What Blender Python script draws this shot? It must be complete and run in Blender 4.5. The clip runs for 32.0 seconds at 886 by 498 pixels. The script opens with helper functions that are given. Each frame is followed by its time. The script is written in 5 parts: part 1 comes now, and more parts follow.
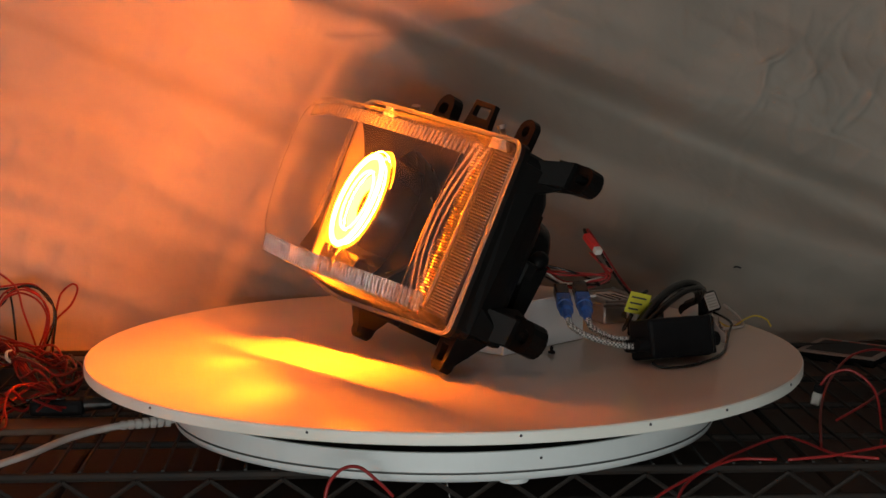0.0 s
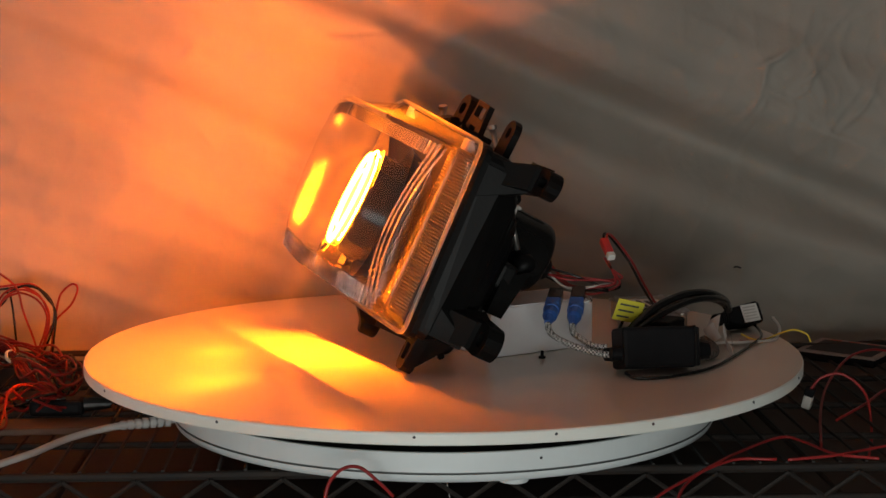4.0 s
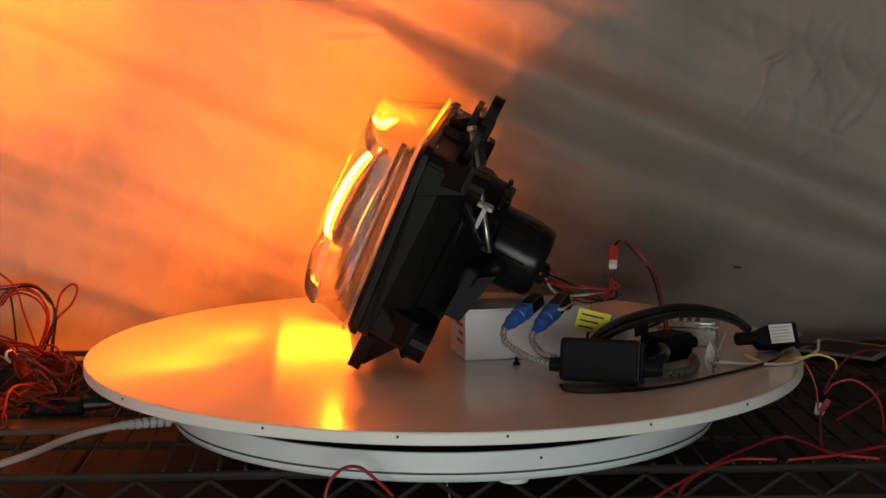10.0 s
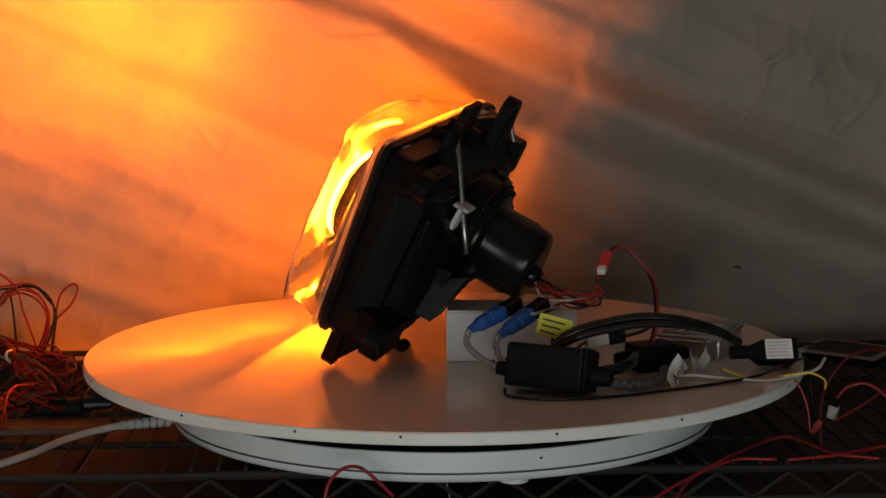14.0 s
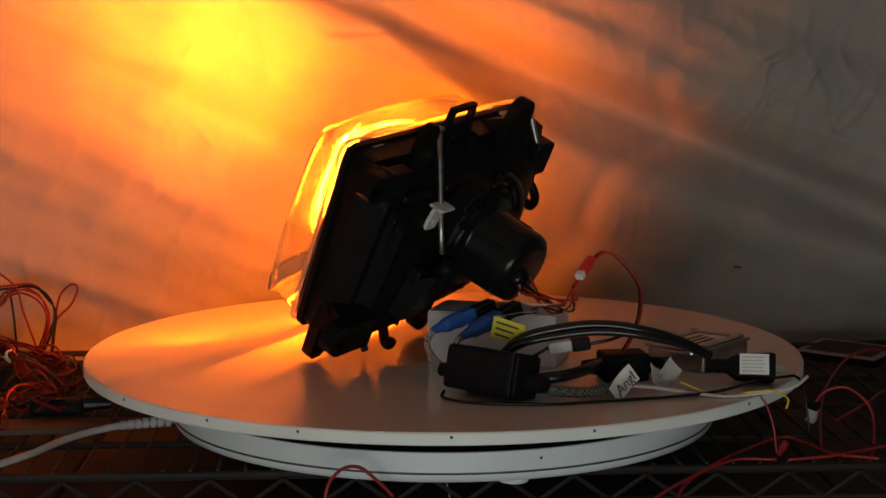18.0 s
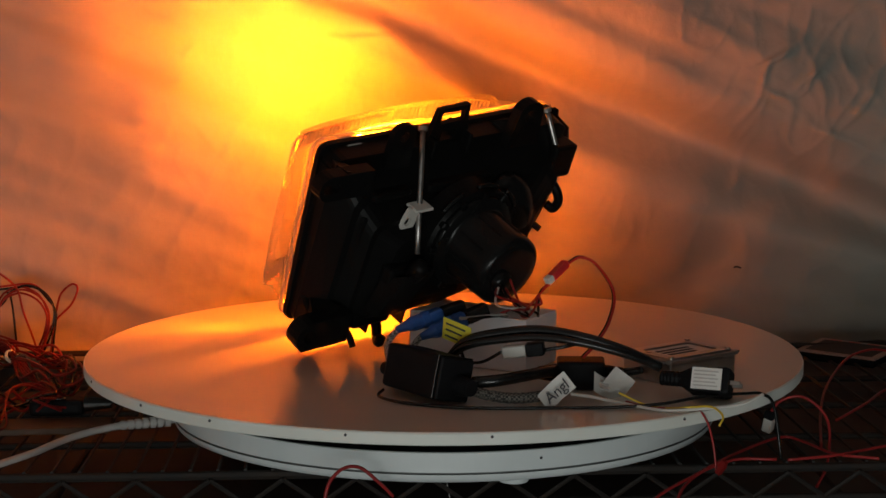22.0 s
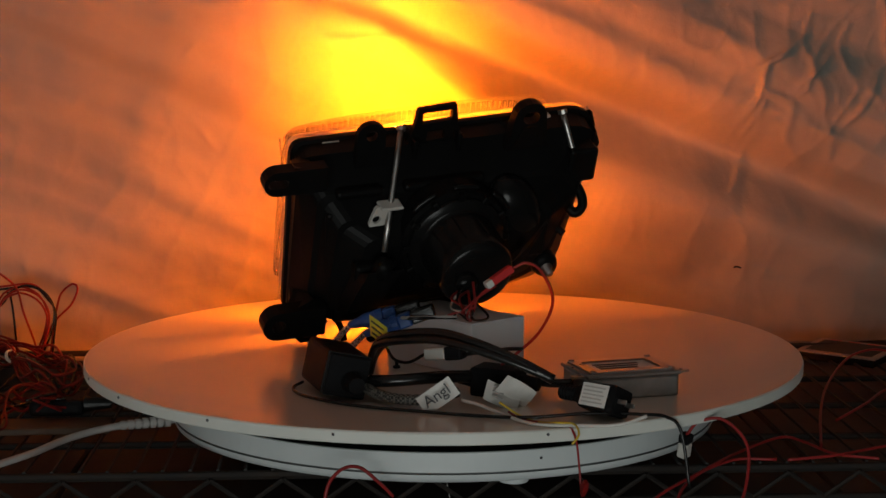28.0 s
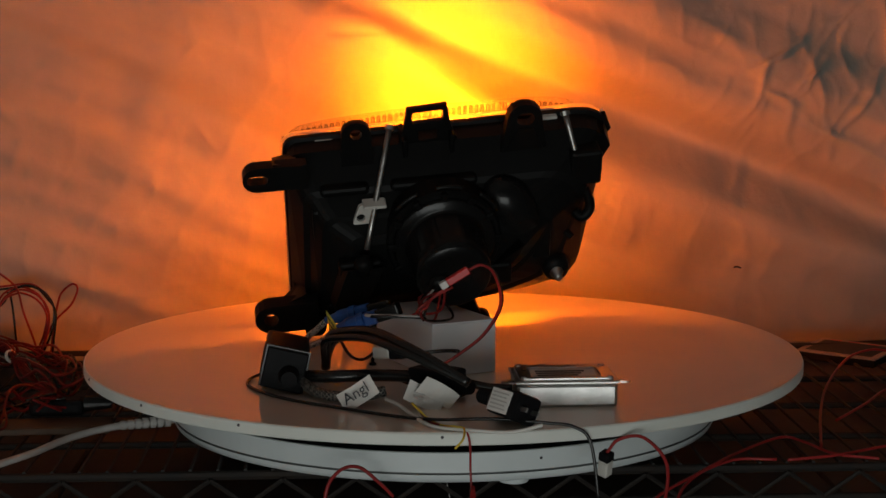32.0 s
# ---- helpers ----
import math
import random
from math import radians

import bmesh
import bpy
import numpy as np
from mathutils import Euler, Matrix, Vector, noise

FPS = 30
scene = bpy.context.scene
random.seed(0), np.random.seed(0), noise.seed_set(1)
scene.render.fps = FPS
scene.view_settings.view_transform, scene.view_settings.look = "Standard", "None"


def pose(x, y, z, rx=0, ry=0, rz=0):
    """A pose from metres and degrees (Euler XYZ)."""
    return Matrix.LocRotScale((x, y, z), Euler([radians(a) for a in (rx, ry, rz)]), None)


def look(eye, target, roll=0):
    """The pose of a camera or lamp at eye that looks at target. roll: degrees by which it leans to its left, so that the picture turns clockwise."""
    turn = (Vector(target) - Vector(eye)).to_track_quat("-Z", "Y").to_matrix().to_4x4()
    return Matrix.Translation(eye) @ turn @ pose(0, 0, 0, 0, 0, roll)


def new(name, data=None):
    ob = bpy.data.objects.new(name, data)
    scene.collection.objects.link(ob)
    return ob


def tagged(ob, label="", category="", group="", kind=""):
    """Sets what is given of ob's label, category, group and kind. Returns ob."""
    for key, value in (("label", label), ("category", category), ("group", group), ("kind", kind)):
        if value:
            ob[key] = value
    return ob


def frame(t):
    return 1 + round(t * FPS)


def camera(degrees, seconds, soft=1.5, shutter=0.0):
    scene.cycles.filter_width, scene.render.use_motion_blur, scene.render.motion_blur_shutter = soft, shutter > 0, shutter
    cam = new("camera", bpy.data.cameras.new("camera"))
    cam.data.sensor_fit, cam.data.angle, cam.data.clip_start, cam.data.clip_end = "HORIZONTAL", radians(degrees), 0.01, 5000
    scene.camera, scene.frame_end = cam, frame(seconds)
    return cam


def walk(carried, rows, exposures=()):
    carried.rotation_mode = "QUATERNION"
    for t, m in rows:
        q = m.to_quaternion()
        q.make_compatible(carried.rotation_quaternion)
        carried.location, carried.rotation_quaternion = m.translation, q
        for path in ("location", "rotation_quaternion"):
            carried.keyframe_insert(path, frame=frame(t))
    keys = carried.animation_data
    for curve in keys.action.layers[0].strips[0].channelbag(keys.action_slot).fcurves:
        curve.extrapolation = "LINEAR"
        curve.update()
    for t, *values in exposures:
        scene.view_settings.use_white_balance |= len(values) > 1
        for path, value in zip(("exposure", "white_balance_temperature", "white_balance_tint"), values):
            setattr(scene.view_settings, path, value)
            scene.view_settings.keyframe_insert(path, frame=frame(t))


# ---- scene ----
# ---- camera ----
TZ = 0.057                      # height of the turning plate's upper face over the shelf
cam = camera(30.6, 32.0)
EYE = (0.0, -1.36, 0.2649 + TZ)
AIM = (-0.0003, 0.0, 0.2649 + TZ - 1.36 * math.tan(radians(7.5475)))
walk(cam, [(0, look(EYE, AIM, -0.06)), (32, look(EYE, AIM, -0.06))],
     exposures=[(0, 0.0), (7, 0.0), (9.5, 0.03), (12, -0.46), (18, -0.55), (25, -0.7), (29, -0.8), (32, -0.8)])


def turn(t):
    """Degrees by which the plate has turned at t seconds (clockwise from above)."""
    return -3.4429 * t


# ---- world and light ----
world = bpy.data.worlds.new("world")
scene.world = world
world.use_nodes = True
wn = world.node_tree
sky = wn.nodes.new("ShaderNodeTexSky")
sky.sky_type, sky.sun_disc = "NISHITA", False
sky.sun_elevation, sky.sun_rotation = radians(35), radians(200)
wn.links.new(sky.outputs[0], wn.nodes["Background"].inputs[0])
wn.nodes["Background"].inputs[1].default_value = 0.05

# daylight in the window opening behind the camera
WINDOW = (0.0, -2.84, -0.18)
lamp = bpy.data.lights.new("window_daylight", "AREA")
lamp.shape, lamp.size, lamp.size_y = "RECTANGLE", 1.6, 0.84
lamp.energy, lamp.color = 29.0, (0.92, 0.97, 0.94)
daylight = new("window_daylight", lamp)
daylight.matrix_world = look(WINDOW, (0.0, 0.2, -0.10))


# ---- materials ----
def material(name, colour, rough=0.5, metal=0.0, second=None, scale=40.0, bump=0.0, bump_scale=120.0, spec=0.5, wear=0.0, random_tint=0.0):
    m = bpy.data.materials.new(name)
    m.use_nodes = True
    nt = m.node_tree
    b = nt.nodes["Principled BSDF"]
    b.inputs["Roughness"].default_value = rough
    b.inputs["Metallic"].default_value = metal
    b.inputs["Specular IOR Level"].default_value = spec
    co = nt.nodes.new("ShaderNodeTexCoord")
    n1 = nt.nodes.new("ShaderNodeTexNoise")
    n1.inputs["Scale"].default_value = scale
    n1.inputs["Detail"].default_value = 5
    nt.links.new(co.outputs["Object"], n1.inputs["Vector"])
    ramp = nt.nodes.new("ShaderNodeValToRGB")
    c2 = second or tuple(c * 0.8 for c in colour)
    ramp.color_ramp.elements[0].position, ramp.color_ramp.elements[1].position = 0.35, 0.68
    ramp.color_ramp.elements[0].color = (*c2, 1)
    ramp.color_ramp.elements[1].color = (*colour, 1)
    nt.links.new(n1.outputs[0], ramp.inputs[0])
    nt.links.new(ramp.outputs[0], b.inputs["Base Color"])
    if wear:
        mr = nt.nodes.new("ShaderNodeMapRange")
        mr.inputs["To Min"].default_value = rough - wear
        mr.inputs["To Max"].default_value = rough + wear
        n3 = nt.nodes.new("ShaderNodeTexNoise")
        n3.inputs["Scale"].default_value = scale * 0.35
        n3.inputs["Detail"].default_value = 6
        nt.links.new(co.outputs["Object"], n3.inputs["Vector"])
        nt.links.new(n3.outputs[0], mr.inputs[0])
        nt.links.new(mr.outputs[0], b.inputs["Roughness"])
    if bump:
        n2 = nt.nodes.new("ShaderNodeTexNoise")
        n2.inputs["Scale"].default_value = bump_scale
        n2.inputs["Detail"].default_value = 4
        nt.links.new(co.outputs["Object"], n2.inputs["Vector"])
        bp = nt.nodes.new("ShaderNodeBump")
        bp.inputs["Strength"].default_value = bump
        bp.inputs["Distance"].default_value = 0.002
        nt.links.new(n2.outputs[0], bp.inputs["Height"])
        nt.links.new(bp.outputs[0], b.inputs["Normal"])
    return m


def emission(name, colour, strength):
    m = bpy.data.materials.new(name)
    m.use_nodes = True
    nt = m.node_tree
    nt.nodes.remove(nt.nodes["Principled BSDF"])
    e = nt.nodes.new("ShaderNodeEmission")
    e.inputs[0].default_value = (*colour, 1)
    e.inputs[1].default_value = strength
    nt.links.new(e.outputs[0], nt.nodes["Material Output"].inputs[0])
    return m


def clear_plastic(name, tint, gloss=0.06, rough=0.03, fresnel=0.8, haze=0.0, through_haze=0.0, blur=0.0):
    """Thin clear moulding: lets light straight through and mirrors a little of the room."""
    m = bpy.data.materials.new(name)
    m.use_nodes = True
    nt = m.node_tree
    nt.nodes.remove(nt.nodes["Principled BSDF"])
    tr = nt.nodes.new("ShaderNodeBsdfTransparent")
    tr.inputs[0].default_value = (*tint, 1)
    if blur:
        rf = nt.nodes.new("ShaderNodeBsdfRefraction")
        rf.inputs["Color"].default_value = (*tint, 1)
        rf.inputs["Roughness"].default_value, rf.inputs["IOR"].default_value = 0.32, 1.25
        mb = nt.nodes.new("ShaderNodeMixShader")
        mb.inputs[0].default_value = blur
        nt.links.new(tr.outputs[0], mb.inputs[1])
        nt.links.new(rf.outputs[0], mb.inputs[2])
        tr = mb
    gl = nt.nodes.new("ShaderNodeBsdfGlossy")
    gl.inputs["Roughness"].default_value = rough
    fr = nt.nodes.new("ShaderNodeFresnel")
    fr.inputs[0].default_value = 1.45
    ad = nt.nodes.new("ShaderNodeMath")
    ad.operation = "MULTIPLY_ADD"
    ad.inputs[1].default_value, ad.inputs[2].default_value = fresnel, gloss - 0.035 * fresnel
    mx = nt.nodes.new("ShaderNodeMixShader")
    nt.links.new(fr.outputs[0], ad.inputs[0])
    nt.links.new(ad.outputs[0], mx.inputs[0])
    nt.links.new(tr.outputs[0], mx.inputs[1])
    nt.links.new(gl.outputs[0], mx.inputs[2])
    if haze:
        df = nt.nodes.new("ShaderNodeBsdfDiffuse")
        df.inputs[0].default_value = (0.9, 0.9, 0.9, 1)
        m2 = nt.nodes.new("ShaderNodeMixShader")
        m2.inputs[0].default_value = haze
        nt.links.new(mx.outputs[0], m2.inputs[1])
        nt.links.new(df.outputs[0], m2.inputs[2])
        mx = m2
    if through_haze:
        tl = nt.nodes.new("ShaderNodeBsdfTranslucent")
        tl.inputs[0].default_value = (0.9, 0.9, 0.9, 1)
        m3 = nt.nodes.new("ShaderNodeMixShader")
        m3.inputs[0].default_value = through_haze
        nt.links.new(mx.outputs[0], m3.inputs[1])
        nt.links.new(tl.outputs[0], m3.inputs[2])
        mx = m3
    nt.links.new(mx.outputs[0], nt.nodes["Material Output"].inputs[0])
    return m


def refracting(name, colour, rough=0.08, through_haze=0.0):
    m = material(name, colour, rough)
    nt = m.node_tree
    b = nt.nodes["Principled BSDF"]
    if through_haze:
        tl = nt.nodes.new("ShaderNodeBsdfTranslucent")
        tl.inputs[0].default_value = (0.9, 0.9, 0.9, 1)
        mx = nt.nodes.new("ShaderNodeMixShader")
        mx.inputs[0].default_value = through_haze
        nt.links.new(b.outputs[0], mx.inputs[1])
        nt.links.new(tl.outputs[0], mx.inputs[2])
        nt.links.new(mx.outputs[0], nt.nodes["Material Output"].inputs[0])
    b.inputs["Transmission Weight"].default_value = 1.0
    b.inputs["IOR"].default_value = 1.45
    return m


M_PLATE = material("white_laminate", (0.76, 0.70, 0.62), 0.17, second=(0.72, 0.66, 0.58), scale=6, bump=0.02, bump_scale=300, wear=0.05)
M_RIM = material("white_edge_band", (0.74, 0.76, 0.72), 0.45, second=(0.66, 0.68, 0.63), scale=14, wear=0.08)
M_BASE = material("white_abs", (0.64, 0.69, 0.70), 0.42, second=(0.59, 0.64, 0.65), scale=12, bump=0.05, bump_scale=400)
M_GROOVE = material("grey_groove", (0.12, 0.13, 0.13), 0.6)
M_DARK = material("black_gap", (0.012, 0.012, 0.014), 0.7)
M_CLOTH = material("cotton_cloth", (0.305, 0.275, 0.24), 0.95, second=(0.265, 0.24, 0.21), scale=7, bump=0.22, bump_scale=120, spec=0.1)
M_HOUSING = material("black_housing_plastic", (0.0055, 0.0055, 0.0055), 0.44, second=(0.004, 0.004, 0.004), scale=30, bump=0.06, bump_scale=260, spec=0.11, wear=0.12)
M_CAP = material("black_rubber", (0.006, 0.006, 0.006), 0.22, second=(0.008, 0.008, 0.008), scale=22, bump=0.04, bump_scale=200, spec=0.22, wear=0.08)
M_BEZEL = material("smoked_bezel", (0.014, 0.013, 0.013), 0.22, second=(0.010, 0.009, 0.009), scale=18, spec=0.3)
M_CHROME = material("vacuum_chrome", (0.62, 0.62, 0.62), 0.12, metal=1.0, second=(0.5, 0.5, 0.5), scale=26, wear=0.05)
M_RIBCHROME = material("satin_rib_chrome", (0.55, 0.50, 0.46), 0.26, metal=1.0, second=(0.42, 0.38, 0.35), scale=26, wear=0.05)
M_SMOKE = material("dark_reflector", (0.035, 0.033, 0.032), 0.30, metal=1.0, second=(0.024, 0.023, 0.022), scale=20, wear=0.05)
M_SATIN = material("satin_dark_metal", (0.20, 0.18, 0.16), 0.42, metal=1.0, second=(0.2, 0.18, 0.16), scale=20)
M_CARD = material("grey_card", (0.30, 0.24, 0.21), 0.6, second=(0.24, 0.19, 0.17), scale=30)
M_DULLCHROME = material("dull_chrome", (0.42, 0.42, 0.41), 0.14, metal=1.0, second=(0.30, 0.30, 0.30), scale=26, wear=0.05)
M_ZINC = material("zinc_rod", (0.55, 0.54, 0.52), 0.38, metal=1.0, second=(0.4, 0.39, 0.37), scale=90, bump=0.1, bump_scale=500)
M_NYLON = material("natural_nylon", (0.62, 0.60, 0.56), 0.5, second=(0.52, 0.5, 0.46), scale=60)
M_STEEL = material("brushed_aluminium", (0.52, 0.51, 0.50), 0.3, metal=1.0, second=(0.4, 0.4, 0.39), scale=70, bump=0.08, bump_scale=300, wear=0.08)
M_CARTON = material("white_carton", (0.84, 0.84, 0.86), 0.6, second=(0.78, 0.78, 0.80), scale=16, bump=0.08, bump_scale=220)
M_PRINT = material("red_print", (0.5, 0.08, 0.05), 0.6)
M_BLACK = material("black_plastic", (0.010, 0.010, 0.011), 0.5, second=(0.008, 0.008, 0.009), scale=60, bump=0.10, bump_scale=700, spec=0.07, wear=0.1)
M_CABLE = material("black_cable", (0.009, 0.009, 0.009), 0.27, second=(0.006, 0.006, 0.006), scale=50, spec=0.5)
M_RED = material("red_wire", (0.32, 0.018, 0.018), 0.42, second=(0.24, 0.013, 0.013), scale=50)
M_REDSHELL = material("red_connector_plastic", (0.60, 0.03, 0.03), 0.4, second=(0.5, 0.022, 0.022), scale=50)
# darker, duller red than M_RED, for the coil and the clip
M_DARKRED = material("dark_red_wire", (0.21, 0.007, 0.006), 0.55, second=(0.14, 0.005, 0.004), scale=50, spec=0.3)
M_YELLOW = material("yellow_wire", (0.75, 0.55, 0.05), 0.45, second=(0.65, 0.46, 0.04), scale=50)
M_WHITE = material("white_wire", (0.7, 0.68, 0.64), 0.45, second=(0.6, 0.58, 0.54), scale=50)
M_BLUE = material("blue_connector_plastic", (0.03, 0.12, 0.42), 0.4, second=(0.02, 0.09, 0.34), scale=60)
M_TAG = material("white_paper_tag", (0.78, 0.77, 0.74), 0.7, second=(0.7, 0.69, 0.66), scale=60)
M_YTAG = material("yellow_warning_tag", (0.72, 0.66, 0.06), 0.55, second=(0.62, 0.56, 0.05), scale=60)
M_INK = material("dark_ink", (0.06, 0.06, 0.07), 0.7)
M_WIRESHELF = material("black_epoxy_wire", (0.012, 0.011, 0.011), 0.55, second=(0.022, 0.015, 0.011), scale=40, spec=0.3, wear=0.1)
M_BOARD = material("brown_board", (0.065, 0.036, 0.024), 0.7, second=(0.036, 0.021, 0.015), scale=5, bump=0.15, bump_scale=60)
M_PINE = material("pale_wood", (0.13, 0.075, 0.04), 0.6, second=(0.09, 0.05, 0.03), scale=12)
M_GREYCABLE = material("light_grey_cable", (0.52, 0.50, 0.48), 0.5, second=(0.45, 0.43, 0.41), scale=40)
M_WALL = material("painted_wall", (0.60, 0.58, 0.55), 0.85, second=(0.55, 0.53, 0.50), scale=3, bump=0.1, bump_scale=90)
# darker copy of the wall colour, for less bounce from the unseen east side
M_WALLDARK = material("bounce_lowering_wall", (0.13, 0.125, 0.12), 0.85, second=(0.11, 0.105, 0.10), scale=3, bump=0.1, bump_scale=90)
M_FLOOR = material("concrete_floor", (0.14, 0.135, 0.13), 0.7, second=(0.11, 0.105, 0.10), scale=3, bump=0.1, bump_scale=60)
M_LENS = clear_plastic("clear_polycarbonate", (0.97, 0.96, 0.95), 0.020, 0.05, 0.35, 0.005, 0.011, 0.0)
M_SKIRT = clear_plastic("grained_polycarbonate", (0.97, 0.96, 0.95), 0.020, 0.08, 0.35, 0.005, 0.029, 0.20)
M_PANE = clear_plastic("clear_front_polycarbonate", (0.97, 0.96, 0.95), 0.014, 0.08, 0.35, 0.030, 0.001)
M_FLUTE = refracting("fluted_polycarbonate", (0.98, 0.96, 0.94), 0.015, 0.004)
M_FLUTEGLOSS = clear_plastic("fluted_lens_ribs", (0.72, 0.68, 0.65), 0.14, 0.10, 0.6, 0.08, 0.12)
M_SEAM = clear_plastic("moulded_lens_seam", (0.7, 0.65, 0.6), 0.06, 0.12, 0.5, 0.02, 0.45)
M_GLASS = refracting("projector_glass", (0.9, 0.92, 0.95), 0.02)
AMBER = (1.0, 0.170, 0.003)
M_HALO = emission("amber_led_ring", AMBER, 510.0)
M_HALO_IN = emission("amber_led_inner_ring", AMBER, 200.0)
M_FIN = emission("amber_glowing_louvre", AMBER, 120.0)
M_BEAM = emission("amber_beam_source", AMBER, 9300.0)
M_TOPEMIT = emission("amber_upper_emitter", AMBER, 6600.0)
M_LOWEMIT = emission("amber_lower_emitter", AMBER, 620000.0)
M_SPOTEMIT = emission("amber_spot_emitters", AMBER, 420000.0)


def checked(name, a, b, pitch):
    """Woven sleeve: two colours in a fine check along the cable."""
    m = material(name, a, 0.6)
    nt = m.node_tree
    ch = nt.nodes.new("ShaderNodeTexChecker")
    ch.inputs["Scale"].default_value = 1.0 / pitch
    ch.inputs["Color1"].default_value = (*a, 1)
    ch.inputs["Color2"].default_value = (*b, 1)
    co = nt.nodes.new("ShaderNodeTexCoord")
    nt.links.new(co.outputs["Object"], ch.inputs["Vector"])
    nt.links.new(ch.outputs[0], nt.nodes["Principled BSDF"].inputs["Base Color"])
    return m


M_SLEEVE = checked("dark_woven_sleeve", (0.17, 0.16, 0.14), (0.012, 0.012, 0.012), 0.0017)
M_BRAID = checked("woven_sleeve", (0.6, 0.6, 0.58), (0.02, 0.02, 0.02), 0.0015)


# ---- mesh helpers ----
def mesh_of(name, bm, mat, smooth=False):
    bmesh.ops.recalc_face_normals(bm, faces=bm.faces)
    me = bpy.data.meshes.new(name)
    bm.to_mesh(me)
    bm.free()
    me.materials.append(mat)
    if smooth:
        me.polygons.foreach_set("use_smooth", [True] * len(me.polygons))
    return me


def part(name, bm, mat, parent, label="", smooth=False):
    ob = new(name, mesh_of(name, bm, mat, smooth))
    ob.parent = parent
    if label:
        ob["label"] = label
    return ob


def thing(name, label, category, group="", m=None, kind=""):
    ob = tagged(new(name), label, category, group, kind)
    if m is not None:
        ob.matrix_basis = m
    return ob


def box(lo, hi, bevel=0.0, seg=2, m=None):
    bm = bmesh.new()
    bmesh.ops.create_cube(bm, size=1.0)
    for v in bm.verts:
        v.co = Vector([lo[i] + (v.co[i] + 0.5) * (hi[i] - lo[i]) for i in range(3)])
    if bevel:
        bmesh.ops.bevel(bm, geom=bm.edges[:], offset=bevel, segments=seg, profile=0.5, affect="EDGES")
    if m is not None:
        bmesh.ops.transform(bm, matrix=m, verts=bm.verts)
    return bm


def lathe(profile, segs=64, m=None, close=True):
    """Turn a list of (radius, height) round z."""
    bm = bmesh.new()
    rings = []
    for r, z in profile:
        if r < 1e-6:
            rings.append([bm.verts.new((0, 0, z))])
        else:
            rings.append([bm.verts.new((r * math.cos(2 * math.pi * i / segs), r * math.sin(2 * math.pi * i / segs), z)) for i in range(segs)])
    for a, b in zip(rings, rings[1:]):
        for i in range(segs):
            j = (i + 1) % segs
            va = [a[0]] if len(a) == 1 else [a[i], a[j]]
            vb = [b[0]] if len(b) == 1 else [b[j], b[i]]
            if len(va) + len(vb) > 2:
                bm.faces.new(va + vb)
    if m is not None:
        bmesh.ops.transform(bm, matrix=m, verts=bm.verts)
    return bm


def loft(sections, cap_start=True, cap_end=True):
    """Skin over closed sections that all have the same number of points."""
    bm = bmesh.new()
    rows = [[bm.verts.new(p) for p in s] for s in sections]
    k = len(rows[0])
    for a, b in zip(rows, rows[1:]):
        for i in range(k):
            bm.faces.new((a[i], a[(i + 1) % k], b[(i + 1) % k], b[i]))
    if cap_start:
        bm.faces.new(rows[0])
    if cap_end:
        bm.faces.new(rows[-1])
    return bm


def smooth_path(points, steps=8):
    pts = [Vector(p) for p in points]
    ext = [2 * pts[0] - pts[1]] + pts + [2 * pts[-1] - pts[-2]]
    out = []
    for i in range(1, len(ext) - 2):
        p0, p1, p2, p3 = ext[i - 1:i + 3]
        for k in range(steps):
            t = k / steps
            out.append(0.5 * ((2 * p1) + (p2 - p0) * t + (2 * p0 - 5 * p1 + 4 * p2 - p3) * t * t + (3 * p1 - p0 - 3 * p2 + p3) * t ** 3))
    out.append(pts[-1])
    return out


def tube(points, radius, segs=8, steps=8, ridge=0.0):
    """Round cable along a smooth path; ridge gives corrugations."""
    path = smooth_path(points, steps)
    bm = bmesh.new()
    rows = []
    up = Vector((0, 0, 1))
    for i, p in enumerate(path):
        d = (path[min(i + 1, len(path) - 1)] - path[max(i - 1, 0)]).normalized()
        side = d.cross(up)
        if side.length < 0.1:
            side = d.cross(Vector((1, 0, 0)))
        side.normalize()
        u2 = side.cross(d)
        r = radius * (1 + (ridge if i % 2 else 0))
        rows.append([bm.verts.new(p + (side * math.cos(2 * math.pi * k / segs) + u2 * math.sin(2 * math.pi * k / segs)) * r) for k in range(segs)])
    for a, b in zip(rows, rows[1:]):
        for k in range(segs):
            bm.faces.new((a[k], a[(k + 1) % segs], b[(k + 1) % segs], b[k]))
    bm.faces.new(rows[0])
    bm.faces.new(rows[-1])
    return bm


def plate(outline, holes, thick, m=None, bevel=0.0):
    """Flat plate in xy with round-ended holes; outline and holes are lists of 2D points, joined by bridging."""
    bm = bmesh.new()
    edges = []
    for loop in [outline] + holes:
        vs = [bm.verts.new((x, y, 0)) for x, y in loop]
        edges += [bm.edges.new((vs[i], vs[(i + 1) % len(vs)])) for i in range(len(vs))]
    bmesh.ops.triangle_fill(bm, use_beauty=True, use_dissolve=False, edges=edges)
    ret = bmesh.ops.extrude_face_region(bm, geom=bm.faces[:])
    bmesh.ops.translate(bm, verts=[g for g in ret["geom"] if isinstance(g, bmesh.types.BMVert)], vec=(0, 0, thick))
    if m is not None:
        bmesh.ops.transform(bm, matrix=m, verts=bm.verts)
    return bm


